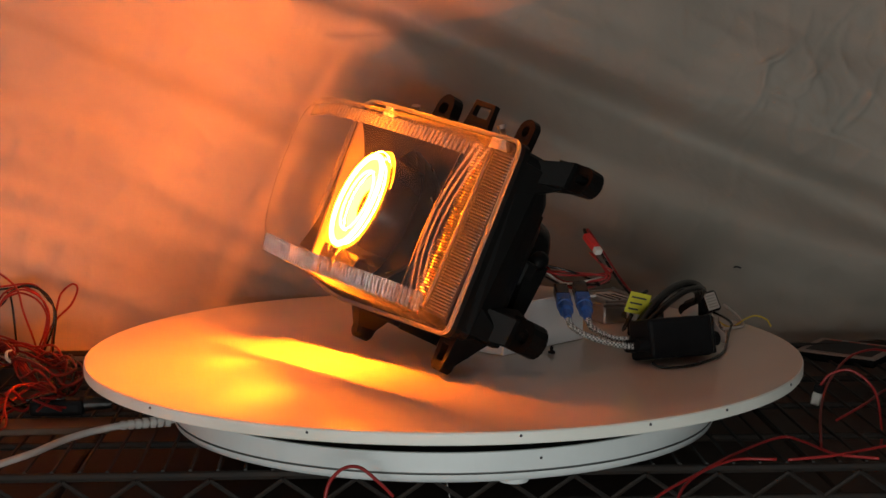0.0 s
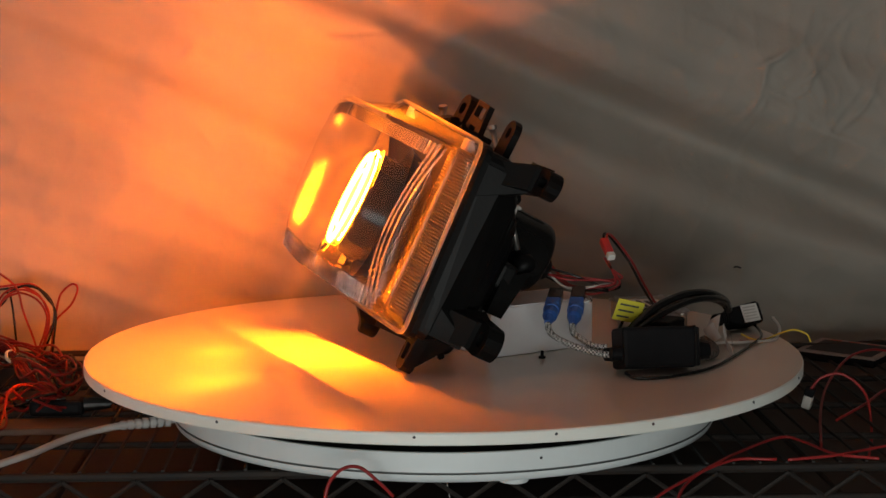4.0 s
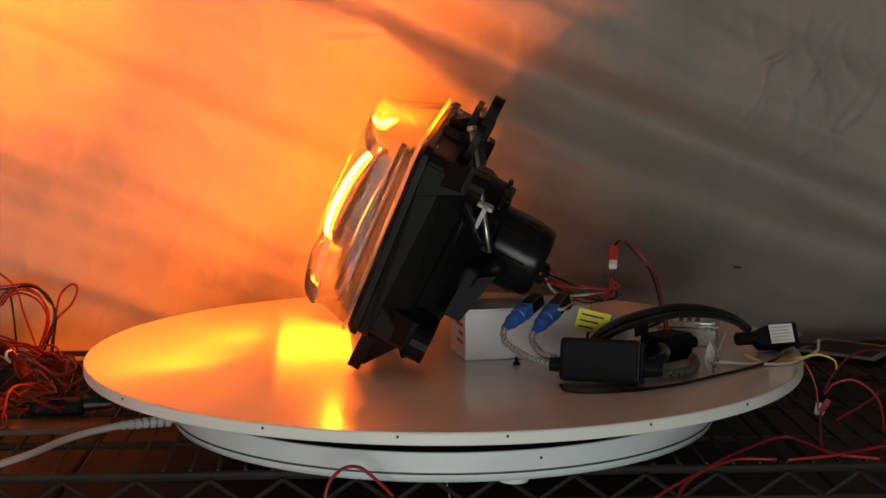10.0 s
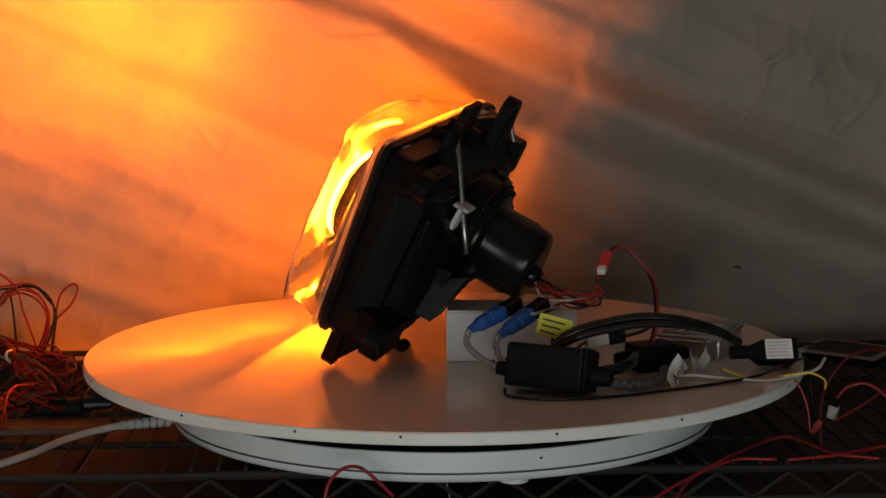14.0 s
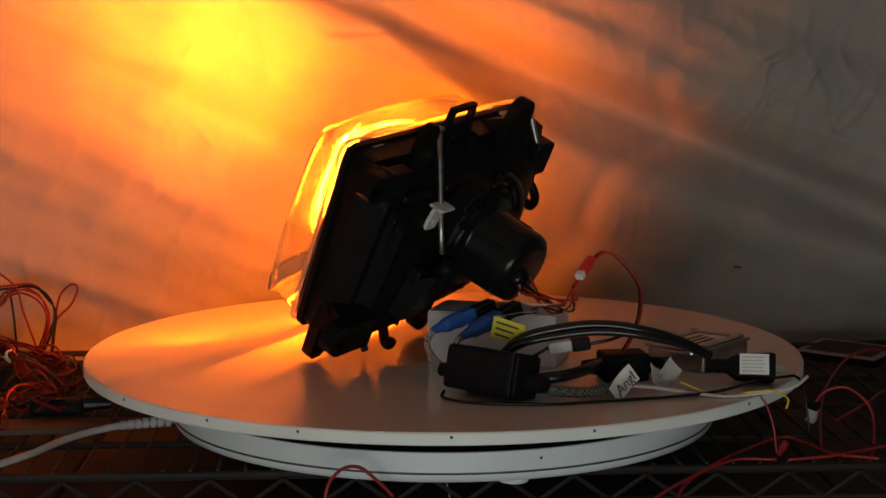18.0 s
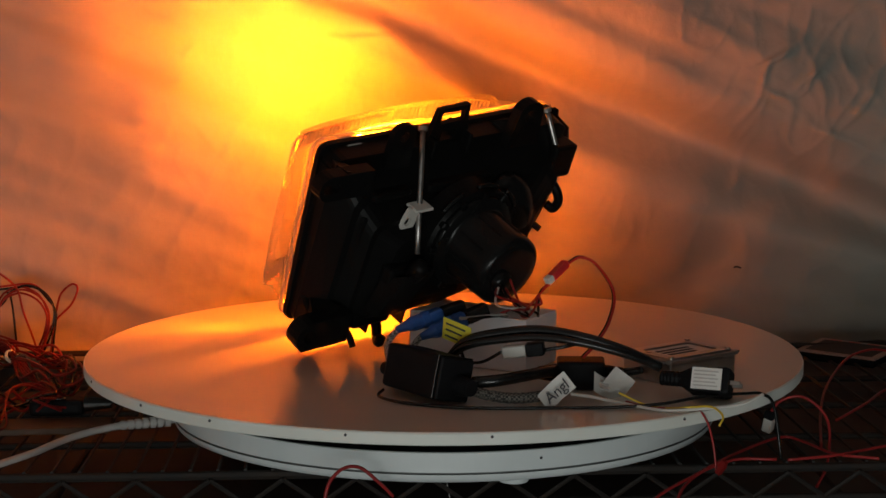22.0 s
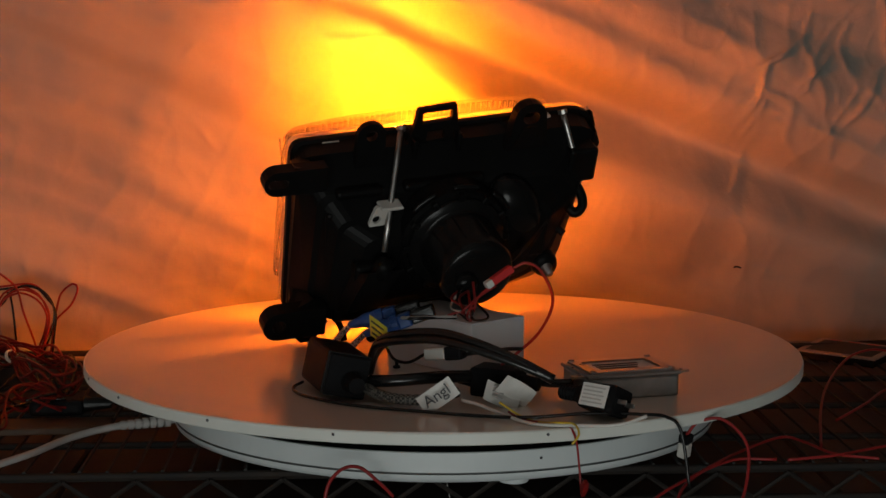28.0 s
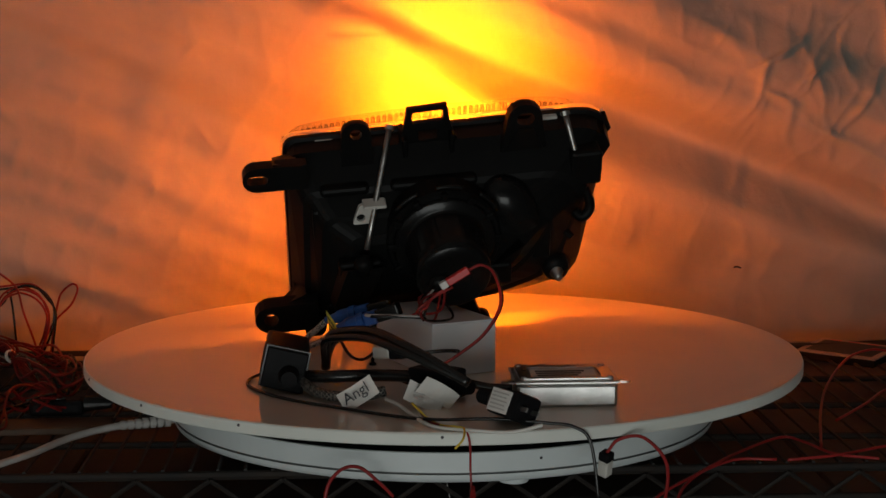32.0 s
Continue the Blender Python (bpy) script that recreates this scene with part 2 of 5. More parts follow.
def slot(cx, cy, half, r, k=8, ang=0.0):
    """Round-ended slot (or a circle when half is 0) as 2D points."""
    pts = []
    for i in range(k + 1):
        a = -math.pi / 2 + math.pi * i / k
        pts.append((half + r * math.cos(a), r * math.sin(a)))
    for i in range(k + 1):
        a = math.pi / 2 + math.pi * i / k
        pts.append((-half + r * math.cos(a), r * math.sin(a)))
    if half == 0:
        pts = [(r * math.cos(2 * math.pi * i / (2 * k)), r * math.sin(2 * math.pi * i / (2 * k))) for i in range(2 * k)]
    c, s = math.cos(ang), math.sin(ang)
    return [(cx + c * x - s * y, cy + s * x + c * y) for x, y in pts]


def rounded(points, r, k=5):
    """2D polygon with rounded corners; r may be one radius or one per corner."""
    out = []
    n = len(points)
    for i in range(n):
        p0, p1, p2 = (Vector(points[(i + d) % n]) for d in (-1, 0, 1))
        rr = r[i] if isinstance(r, (list, tuple)) else r
        a, b = (p0 - p1).normalized(), (p2 - p1).normalized()
        q0, q1 = p1 + a * rr, p1 + b * rr
        for j in range(k + 1):
            t = j / k
            out.append(tuple((1 - t) ** 2 * q0 + 2 * t * (1 - t) * p1 + t * t * q1))
    return out


RIDERS = []
TWIST = Matrix.Rotation(radians(-3.5), 4, "Z")      # the loose things sit a little further round the plate


def ride(ob, m, twist=TWIST):
    """Set a thing on the turning plate: m is its pose over the plate's centre at the start."""
    m = twist @ m
    ob.matrix_basis = Matrix.Translation((0, 0, TZ)) @ m
    RIDERS.append((ob, m))
    return ob


# ---- the setting: room, shelf, cloth ----
def slab(name, lo, hi, mat, kind="structure", label="", category=""):
    ob = new(name, mesh_of(name, box(lo, hi), mat))
    return tagged(ob, label, category, kind=kind)


slab("floor", (-1.05, -3.0, -0.98), (1.15, 1.3, -0.93), M_FLOOR, label="grey concrete floor of the room", category="floor")
slab("ceiling", (-1.05, -3.0, 1.75), (1.15, 1.3, 1.80), M_WALL, label="plain painted ceiling", category="ceiling")
slab("wall_north", (-1.05, 1.2, -0.93), (1.15, 1.3, 1.75), M_WALL, label="plain painted wall behind the cloth", category="wall")
slab("wall_west", (-1.05, -2.9, -0.93), (-0.95, 1.2, 1.75), M_WALL, label="plain painted side wall", category="wall")
# unseen, kept dark so that little light bounces back from the right
slab("wall_east", (1.05, -2.9, -0.93), (1.15, 1.2, 1.75), M_WALLDARK, label="unseen side wall, darkened to lower the bounce light", category="wall")
south = thing("wall_south", "plain painted wall with a window opening", "wall", kind="structure")
for lo, hi in (((-1.05, -3.0, -0.93), (-0.82, -2.9, 1.75)), ((0.82, -3.0, -0.93), (1.15, -2.9, 1.75)),
               ((-0.82, -3.0, -0.93), (0.82, -2.9, -0.62)), ((-0.82, -3.0, 0.26), (0.82, -2.9, 1.75))):
    part("wall_panel", box(lo, hi), M_WALL, south)

# the shelf stands a little askew to the camera
SHELF = pose(0.0, 0.0, 0.0, 0, 0, 2.8)
shelf = thing("wire_shelf", "black epoxy-coated wire rack shelf with a zigzag front truss", "shelf", m=SHELF)
X0, X1, Y0, Y1 = -0.62, 0.62, -0.173, 0.249
for y, z, r in ((Y0, -0.005, 0.0036), (Y0, -0.0285, 0.0034), (Y1, -0.005, 0.0035), (Y1, 0.006, 0.003), (-0.075, -0.006, 0.003), (0.035, -0.006, 0.003), (0.145, -0.006, 0.003)):
    part("shelf_rail", tube([(X0, y, z), (0, y, z), (X1, y, z)], r, 8, 2), M_WIRESHELF, shelf)
pitch = 0.0205
rod_mesh = mesh_of("deck_wire", tube([(0, Y0, 0), (0, 0, 0), (0, Y1, 0)], 0.0015, 6, 2), M_WIRESHELF)
for i in range(int((X1 - X0) / pitch)):
    ob = new("deck_wire", rod_mesh)
    ob.parent, ob.location = shelf, (X0 + 0.012 + i * pitch, 0, -0.0016)
step = 0.0273
truss_mesh = [mesh_of("truss_wire", tube([(0, 0, a), (step / 2, 0, (a + b) / 2), (step, 0, b)], 0.0019, 6, 2), M_WIRESHELF) for a, b in ((-0.0075, -0.0265), (-0.0265, -0.0075))]
for i in range(int((X1 - X0) / step)):
    ob = new("truss_wire", truss_mesh[i % 2])
    ob.parent, ob.location = shelf, (X0 + i * step, Y0 - 0.0045, 0)
for x in (X0, X1):
    for y in (Y0, Y1):
        part("shelf_post", lathe([(0.0, -0.9), (0.0125, -0.9), (0.0125, 0.9), (0.0, 0.9)], 16, pose(x, y, 0)), M_WIRESHELF, shelf)

under = thing("board", "brown stained board lying beneath the wire shelf", "board", m=SHELF)
for i in range(4):
    x0 = -0.62 + i * 0.31
    part("plank", box((x0 + 0.001, -0.165, -0.052), (x0 + 0.309, 0.62, -0.040), 0.002, 1), M_BOARD, under)


def cloth_y(x, z):
    """Depth of the hung cloth at height z over the shelf."""
    zr = z - TZ
    r = zr + 0.44 * x + 0.004 * math.sin(9 * x + 1)
    right = 0.5 + 0.5 * math.tanh((x - 0.15) / 0.12)
    left = 0.5 - 0.5 * math.tanh((x + 0.15) / 0.10)

    def bell(c, wd):
        return math.exp(-((r - c) / wd) ** 2)

    def step(c, wd):
        return 0.5 + 0.5 * math.tanh((r - c) / wd)

    y = 0.292 + 0.105 * x - 0.06 * max(0.0, zr) + 0.018 * right
    # the deep diagonal fold: a sharp ridge, behind it the cloth falls back, then swings forward
    c = 0.196 + (0.75 if x < 0.19 else 0.45) * (x - 0.19) ** 2
    c = min(c, 0.243) - 0.018 * (0.5 - 0.5 * math.tanh((x + 0.085) / 0.014))
    t = max(0.0, min(1.0, (r - c) / (0.274 - c)))
    y -= (0.016 + 0.008 * right) * math.exp(-((r - c) / 0.05) ** 2)
    soft = t * t * (3 - 2 * t)
    y += (0.014 + 0.020 * (0.5 + 0.5 * math.tanh((x + 0.06) / 0.09))) * (0.75 * soft + 0.25 * t * (1.6 - 0.6 * t))
    y -= 0.074 * step(0.290, 0.020)
    y += 0.012 * step(0.405, 0.03)
    # shallow parallel folds
    along, across = x - 0.42 * zr, zr + 0.42 * x
    fade = 1.0 - 0.25 * right
    y += fade * (0.014 * noise.noise(Vector((along * 2.2, across * 15.0, 3.0))) + 0.0065 * noise.noise(Vector((along * 5.0, across * 36.0, 7.0))))
    y += 0.004 * noise.noise(Vector((x * 17.0 - zr * 9.0, zr * 5.0 + x * 3.0, 12.0)))
    y -= 0.006 * bell(0.150, 0.018) * left
    y += 0.006 * bell(0.112, 0.022) * (1 - 0.5 * right)
    y -= 0.006 * bell(0.070, 0.026)
    y -= 0.006 * bell(0.000, 0.026)
    y += 0.006 * bell(-0.06, 0.035)
    y -= 0.005 * bell(-0.13, 0.03)
    y -= 0.10 * (0.5 - 0.5 * math.tanh((x + 0.52) / 0.08))
    v = Vector((x * 6, z * 6, 0.3))
    y += 0.007 * noise.noise(v) + 0.0022 * noise.noise(v * 2.7) + 0.0011 * noise.noise(v * 7.0) + 0.0004 * noise.noise(v * 15.0)
    # creases in the upper right
    xw, zw = x + 0.010 * noise.noise(Vector((x * 22, zr * 22, 5.0))), zr + 0.010 * noise.noise(Vector((x * 22, zr * 22, 9.0)))
    for cx, cz, dx, dz, ln, wd, h in ((0.335, 0.243, 0.85, 0.52, 0.030, 0.005, 0.006), (0.322, 0.215, 0.35, 0.94, 0.026, 0.005, 0.006), (0.34, 0.196, 0.9, -0.42, 0.030, 0.005, 0.005), (0.375, 0.222, 0.72, 0.7, 0.024, 0.005, 0.005),
                                      (0.425, 0.19, 0.5, 0.86, 0.034, 0.005, 0.005), (0.40, 0.16, 0.8, -0.6, 0.02, 0.005, 0.004), (0.36, 0.165, -0.3, 0.95, 0.03, 0.005, 0.004), (0.455, 0.27, -0.3, 0.95, 0.05, 0.007, 0.006),
                                      (0.31, 0.13, 0.5, 0.86, 0.03, 0.006, 0.003), (-0.25, 0.245, 0.8, 0.6, 0.012, 0.004, 0.004), (-0.235, 0.17, 0.7, -0.7, 0.02, 0.005, 0.003)):
        a = (xw - cx) * dx + (zw - cz) * dz
        b = -(xw - cx) * dz + (zw - cz) * dx
        y -= 0.7 * h * math.exp(-(a / ln) ** 2 - (b / (0.72 * wd)) ** 2)
    crumple = math.exp(-((x - 0.40) / 0.11) ** 2 - ((zr - 0.215) / 0.07) ** 2) + 0.55
    for k, h in ((10.0, 0.0018), (19.0, 0.0015), (34.0, 0.0008)):
        y -= h * crumple * max(0.0, 1.0 - abs(noise.noise(Vector((xw * k, zw * k * 0.8 - x * 3.0, 40.0 + k))))) ** 18
    # small overlapping pleat near the top
    if -0.125 < x < -0.04:
        y += 0.005 * (0.5 + 0.5 * math.tanh((zr - 0.266 - 0.02 * x) / 0.0015)) * math.exp(-max(0.0, zr - 0.266) / 0.03) * math.sin(math.pi * (x + 0.125) / 0.085)
    return y


def spread(dense0, dense1, n, end0, n0, end1, n1):
    """Even steps between two marks, wide steps beyond them."""
    a = [end0 + (dense0 - end0) * i / n0 for i in range(n0)] if n0 else []
    return a + [dense0 + (dense1 - dense0) * i / n for i in range(n)] + [dense1 + (end1 - dense1) * i / n1 for i in range(n1 + 1)]


bm = bmesh.new()
xs, zs = spread(-0.50, 0.50, 380, -0.85, 30, 0.85, 30), spread(-0.006, 0.40, 154, -0.006, 0, 0.86, 40)
rows = [[bm.verts.new((x, cloth_y(x, z), z)) for x in xs] for z in zs]
for a, b in zip(rows, rows[1:]):
    for i in range(len(xs) - 1):
        bm.faces.new((a[i], a[i + 1], b[i + 1], b[i]))
cloth = tagged(new("backdrop_cloth", mesh_of("backdrop_cloth", bm, M_CLOTH, True)), "pale cotton backdrop cloth hung in soft diagonal folds", "cloth", kind="structure")
sol = cloth.modifiers.new("thickness", "SOLIDIFY")
sol.thickness, sol.offset = 0.0012, 1.0
lint = thing("black_lint", "tiny black speck of lint stuck to the cloth", "lint", m=pose(0.311, cloth_y(0.311, 0.077) - 0.0015, 0.077, 90, 0, 12))
part("fibre", tube([(-0.004, 0, 0), (-0.001, 0.001, 0.0005), (0.004, -0.0005, 0)], 0.0009, 6, 3), M_DARK, lint)


# ---- turntable ----
table = thing("turntable", "white motorised display turntable with a round plate", "turntable", m=pose(0, 0, 0))
part("base", lathe([(0, 0.001), (0.2225, 0.001), (0.2272, 0.0028), (0.2288, 0.0060), (0.2288, 0.0081)], 128), M_BASE, table, "white moulded plastic base", True)
part("groove", lathe([(0.2286, 0.0079), (0.2270, 0.0083), (0.2270, 0.0096), (0.2286, 0.0100)], 128), M_GROOVE, table, "", True)
part("upper_base", lathe([(0.2288, 0.0098), (0.2288, 0.0240), (0.2284, 0.0246), (0.2268, 0.0247), (0.2262, 0.0240), (0.2262, 0.0100)], 128), M_BASE, table, "white moulded plastic upper shell")
part("recess", lathe([(0.2261, 0.0226), (0.2150, 0.0150), (0.2050, 0.0150), (0.2050, 0.0470), (0, 0.0470)], 96), M_DARK, table, "black recess with the bearing ring")
for a in (-76, 14, 104, 194):
    part("foot", lathe([(0, -0.0020), (0.011, -0.0020), (0.013, 0.003), (0, 0.003)], 20, pose(0.212 * math.cos(radians(a)), 0.212 * math.sin(radians(a)), 0)), M_BASE, table)
disc = part("plate", lathe([(0, -0.0092), (0.2985, -0.0092), (0.3000, -0.0088), (0.3005, -0.0078), (0.3005, -0.0012), (0.3001, -0.0003), (0.2994, 0.0), (0, 0.0)], 180), M_RIM, table, "round white turning plate", False)
part("plate_face", lathe([(0, 0.0002), (0.2993, 0.0002), (0.2993, -0.0006)], 180), M_PLATE, disc, "white laminate face")
for a in (-47.3, -61.5, -27, -80, -108, -135, -8, 20):
    part("rim_dot", lathe([(0, 0), (0.0012, 0), (0.0009, 0.0008), (0, 0.001)], 8, Matrix.Rotation(radians(a), 4, "Z") @ pose(0.3003, 0, -0.0030, 0, 90, 0)), M_INK, disc)
scr = part("screw_dot", lathe([(0, 0), (0.0012, 0), (0.001, 0.0006), (0, 0.0008)], 8, Matrix.Rotation(radians(-72), 4, "Z") @ pose(0.2286, 0, 0.018, 0, 90, 0)), M_INK, table)

# ---- headlamp: x runs along its width, y forward out of the lens, z up its face ----
LS, LN, LU = Vector((-0.4763, 0.8760, 0.0760)), Vector((-0.7672, -0.4562, 0.4508)), Vector((0.4296, 0.1564, 0.8894))
LAMP = Matrix(((LS.x, LN.x, LU.x, -0.0099), (LS.y, LN.y, LU.y, -0.1407), (LS.z, LN.z, LU.z, 0.0427), (0, 0, 0, 1)))
lampthing = thing("headlamp", "black truck headlamp with clear fluted lens and lit amber halo ring", "headlamp")
ride(lampthing, LAMP, Matrix())


def lean(x, z):
    """The flange falls back towards its lower inboard corner."""
    return -(0.003 + 0.0105 * max(0.0, 1 - z / 0.155)) * max(0.0, 1 - x / 0.22)


def sec(points, r, n, k=4):
    return [(x, n + (lean(x, z) if n > -0.012 else 0.0), z) for x, z in rounded(points, r, k)]


FLANGE5 = [(-0.008, -0.001), (0.172, -0.014), (0.249, 0.002), (0.271, 0.161), (-0.006, 0.159)]
RAD5 = [0.010, 0.03, 0.022, 0.026, 0.012]
FLANGE = [(-0.008, -0.001), (0.172, -0.014), (0.249, 0.002), (0.271, 0.151), (0.267, 0.162), (-0.006, 0.159)]
RAD = [0.010, 0.03, 0.022, 0.005, 0.022, 0.012]


def inset(points, d, cx=0.13, cz=0.075):
    return [(x + math.copysign(min(d, abs(cx - x)), cx - x), z + math.copysign(min(d, abs(cz - z)), cz - z)) for x, z in points]


BACK1 = [(-0.007, 0.001), (0.168, -0.009), (0.243, 0.008), (0.265, 0.146), (0.260, 0.158), (-0.005, 0.156)]
BACK2 = [(0.002, 0.008), (0.155, 0.006), (0.220, 0.028), (0.243, 0.110), (0.230, 0.132), (0.006, 0.132)]
BACK3 = [(0.014, 0.016), (0.145, 0.020), (0.192, 0.048), (0.214, 0.095), (0.202, 0.116), (0.020, 0.114)]
BACK4 = [(0.034, 0.030), (0.140, 0.034), (0.178, 0.055), (0.192, 0.090), (0.182, 0.104), (0.040, 0.100)]
shell = loft([sec(inset(FLANGE, 0.004), RAD, 0.001), sec(FLANGE, RAD, -0.003), sec(FLANGE, RAD, -0.008), sec(inset(FLANGE, 0.003), RAD, -0.009), sec(BACK1, RAD, -0.030),
              sec(BACK2, RAD, -0.052), sec(inset(BACK2, 0.005), RAD, -0.054), sec(BACK3, RAD, -0.066), sec(inset(BACK3, 0.004), RAD, -0.067), sec(BACK4, RAD, -0.077), sec(inset(BACK4, 0.008), RAD, -0.079)], cap_start=False)
part("housing", shell, M_HOUSING, lampthing, "ribbed black plastic rear housing")
# front wall behind the reflector
part("bezel", loft([sec(inset(FLANGE, 0.004), RAD, 0.001), sec(inset(FLANGE, 0.014), RAD, -0.006), sec(inset(FLANGE, 0.022), RAD, -0.030)], cap_start=False), M_BEZEL, lampthing, "glossy dark inner bezel")

# seam moulding round the lens
rimpts = [Vector(p) for p in sec(inset(FLANGE, 0.001), RAD, 0.0025, 5)]


def closed_tube(pts, r, segs=6):
    bm = bmesh.new()
    rows = []
    k = len(pts)
    for i, p in enumerate(pts):
        d = (pts[(i + 1) % k] - pts[i - 1]).normalized()
        a = d.cross(Vector((0, 1, 0))).normalized()
        b = a.cross(d)
        rows.append([bm.verts.new(p + (a * math.cos(2 * math.pi * j / segs) + b * math.sin(2 * math.pi * j / segs)) * r) for j in range(segs)])
    for i in range(k):
        a, b = rows[i], rows[(i + 1) % k]
        for j in range(segs):
            bm.faces.new((a[j], a[(j + 1) % segs], b[(j + 1) % segs], b[j]))
    return bm


seam = part("lens_seam", closed_tube(rimpts, 0.0018), M_SEAM, lampthing, "clear moulded lens seam", True)
seam.visible_shadow = False

# lens: skirt from the flange, rounded into a bowed front that falls back at the inboard side
FRONT = [(-0.006, 0.006), (0.165, -0.004), (0.243, -0.004), (0.270, 0.143), (-0.001, 0.149)]
BOW = ((-0.008, 0.0225), (0.0, 0.0285), (0.01, 0.0335), (0.02, 0.0370), (0.04, 0.0415), (0.06, 0.0450), (0.10, 0.0508), (0.14, 0.0545), (0.20, 0.0570), (0.27, 0.0560))


def front_n(x, z):
    """How far the lens face stands forward of the flange."""
    n = float(np.interp(x, [b[0] for b in BOW], [b[1] for b in BOW]))
    return n - (0.0095 if z < 0.075 else 0.002) * ((z - 0.075) / 0.075) ** 2


def between(points, r, k=6, fill=14):
    """Rounded outline with extra points along its straight sides."""
    pts = rounded(points, r, k)
    out = []
    for i, p in enumerate(pts):
        out.append(p)
        if i % (k + 1) == k:
            nx = pts[(i + 1) % len(pts)]
            out += [(p[0] + (nx[0] - p[0]) * j / (fill + 1), p[1] + (nx[1] - p[1]) * j / (fill + 1)) for j in range(1, fill + 1)]
    return out


def fsec(points, r, dn):
    return [(x, front_n(x, z) + dn, z) for x, z in between(points, r)]


RADF = [0.010, 0.03, 0.034, 0.040, 0.012]
skirt = loft([[(x, 0.003 + lean(x, z), z) for x, z in between(inset(FLANGE5, 0.003), RAD5)], fsec(inset(FRONT, -0.002), RADF, -0.009), fsec(inset(FRONT, -0.0006), RADF, -0.003), fsec(inset(FRONT, 0.002), RADF, 0.0)], False, False)
inboard = skirt.copy()
bmesh.ops.delete(skirt, geom=[f for f in skirt.faces if f.calc_center_median().x < 0.19], context="FACES")
bmesh.ops.delete(inboard, geom=[f for f in inboard.faces if f.calc_center_median().x >= 0.19], context="FACES")
lens = part("lens", skirt, M_LENS, lampthing, "clear bowed polycarbonate lens", True)
part("lens_skirt", inboard, M_SKIRT, lens, "finely grained clear skirt of the lens", True)
pane = loft([fsec(inset(FRONT, 0.002), RADF, 0.0)] + [[(0.13 + (x - 0.13) * k, front_n(0.13 + (x - 0.13) * k, 0.075 + (z - 0.075) * k), 0.075 + (z - 0.075) * k) for x, z in between(inset(FRONT, 0.002), RADF)] for k in (0.96, 0.9, 0.82, 0.72, 0.6, 0.4, 0.15)], False, True)
part("front_pane", pane, M_PANE, lens, "clear front pane", True)


def on_face(x, z, dn=-0.0015):
    return Vector((x, front_n(x, z) + dn, z))


def flute_mesh(name, width, length, high):
    """One clear half-round rod with a flat back."""
    bm = bmesh.new()
    ring = [(width * (0.5 - 0.5 * math.cos(math.pi * k / 6)) - width / 2, high * math.sin(math.pi * k / 6)) for k in range(7)]
    ends = [[bm.verts.new((a, b, z)) for a, b in ring] for z in (0.0, length)]
    for k in range(6):
        bm.faces.new((ends[0][k], ends[0][k + 1], ends[1][k + 1], ends[1][k]))
    bm.faces.new((ends[0][6], ends[0][0], ends[1][0], ends[1][6]))
    bm.faces.new(ends[0])
    bm.faces.new(ends[1])
    return mesh_of(name, bm, M_FLUTE, False)


def set_flute(me, x, z, length, parent, shade):
    o = on_face(x, z, -0.0022)
    up = (on_face(x, z + length, -0.0022) - o).normalized()
    side = (on_face(x + 0.002, z, -0.0022) - on_face(x - 0.002, z, -0.0022)).normalized()
    out = up.cross(side).normalized()
    side = out.cross(up)
    ob = new("flute", me)
    ob.parent = parent
    ob.matrix_basis = Matrix(((side.x, out.x, up.x, o.x), (side.y, out.y, up.y, o.y), (side.z, out.z, up.z, o.z), (0, 0, 0, 1)))
    ob.visible_shadow = shade
    return ob


upper_flute, lower_flute = flute_mesh("upper_flute", 0.0034, 0.0110, 0.0022), flute_mesh("lower_flute", 0.0036, 0.0150, 0.0032)
for i in range(48):
    x = 0.004 + 0.242 * i / 47
    set_flute(upper_flute, x, 0.1310 - 0.0040 * (x / 0.25) - 0.0010 * max(0.0, (x - 0.20) / 0.02) ** 2, 0.0110, lens, False)
for i in range(54):
    x = 0.000 + 0.232 * i / 53
    # two clear breaks in the band
    if not (0.108 < x < 0.113 or 0.126 < x < 0.131):
        set_flute(lower_flute, x, max(-0.0020, 0.0068 - 0.055 * x), 0.0145, lens, not (0.098 < x < 0.118 or 0.128 < x < 0.137))
for k in range(3):
    x = -0.0035 + 0.0048 * k
    pts = [on_face(x + 0.0075 * math.sin(math.pi * j / 12), 0.012 + 0.130 * j / 12, -0.001) for j in range(13)]
    ln = part("lens_line", tube([tuple(p) for p in pts], 0.0009, 6, 2), M_FLUTEGLOSS, lens, "", True)
    ln.visible_shadow = False

# reflector, side reflector, projector and halo
RC = Vector((0.1235, -0.001, 0.0682))
TO_FRONT = Matrix.Translation(RC) @ Matrix.Rotation(radians(-9), 4, "Z") @ Matrix.Rotation(radians(-90), 4, "X") @ Matrix.Diagonal((0.94, 0.94, 1, 1))
part("reflector", lathe([(0.030, -0.020), (0.046, -0.016), (0.055, -0.006), (0.062, 0.010)], 64, TO_FRONT), M_SMOKE, lampthing, "dark chromed reflector bowl", True)
refl = bmesh.new()
back = []
for j in range(9):
    z = 0.014 + 0.13 * j / 8
    row = []
    for i in range(17):
        x = 0.046 + 0.204 * i / 16
        n = -0.016 + 0.013 * ((x - 0.126) / 0.11) ** 2 + 0.008 * ((z - 0.074) / 0.06) ** 2
        row.append(refl.verts.new((x, n, z)))
    back.append(row)
for a, b in zip(back, back[1:]):
    for i in range(16):
        refl.faces.new((a[i], a[i + 1], b[i + 1], b[i]))
part("back_reflector", refl, M_SMOKE, lampthing, "smoked mirror back panel", True)
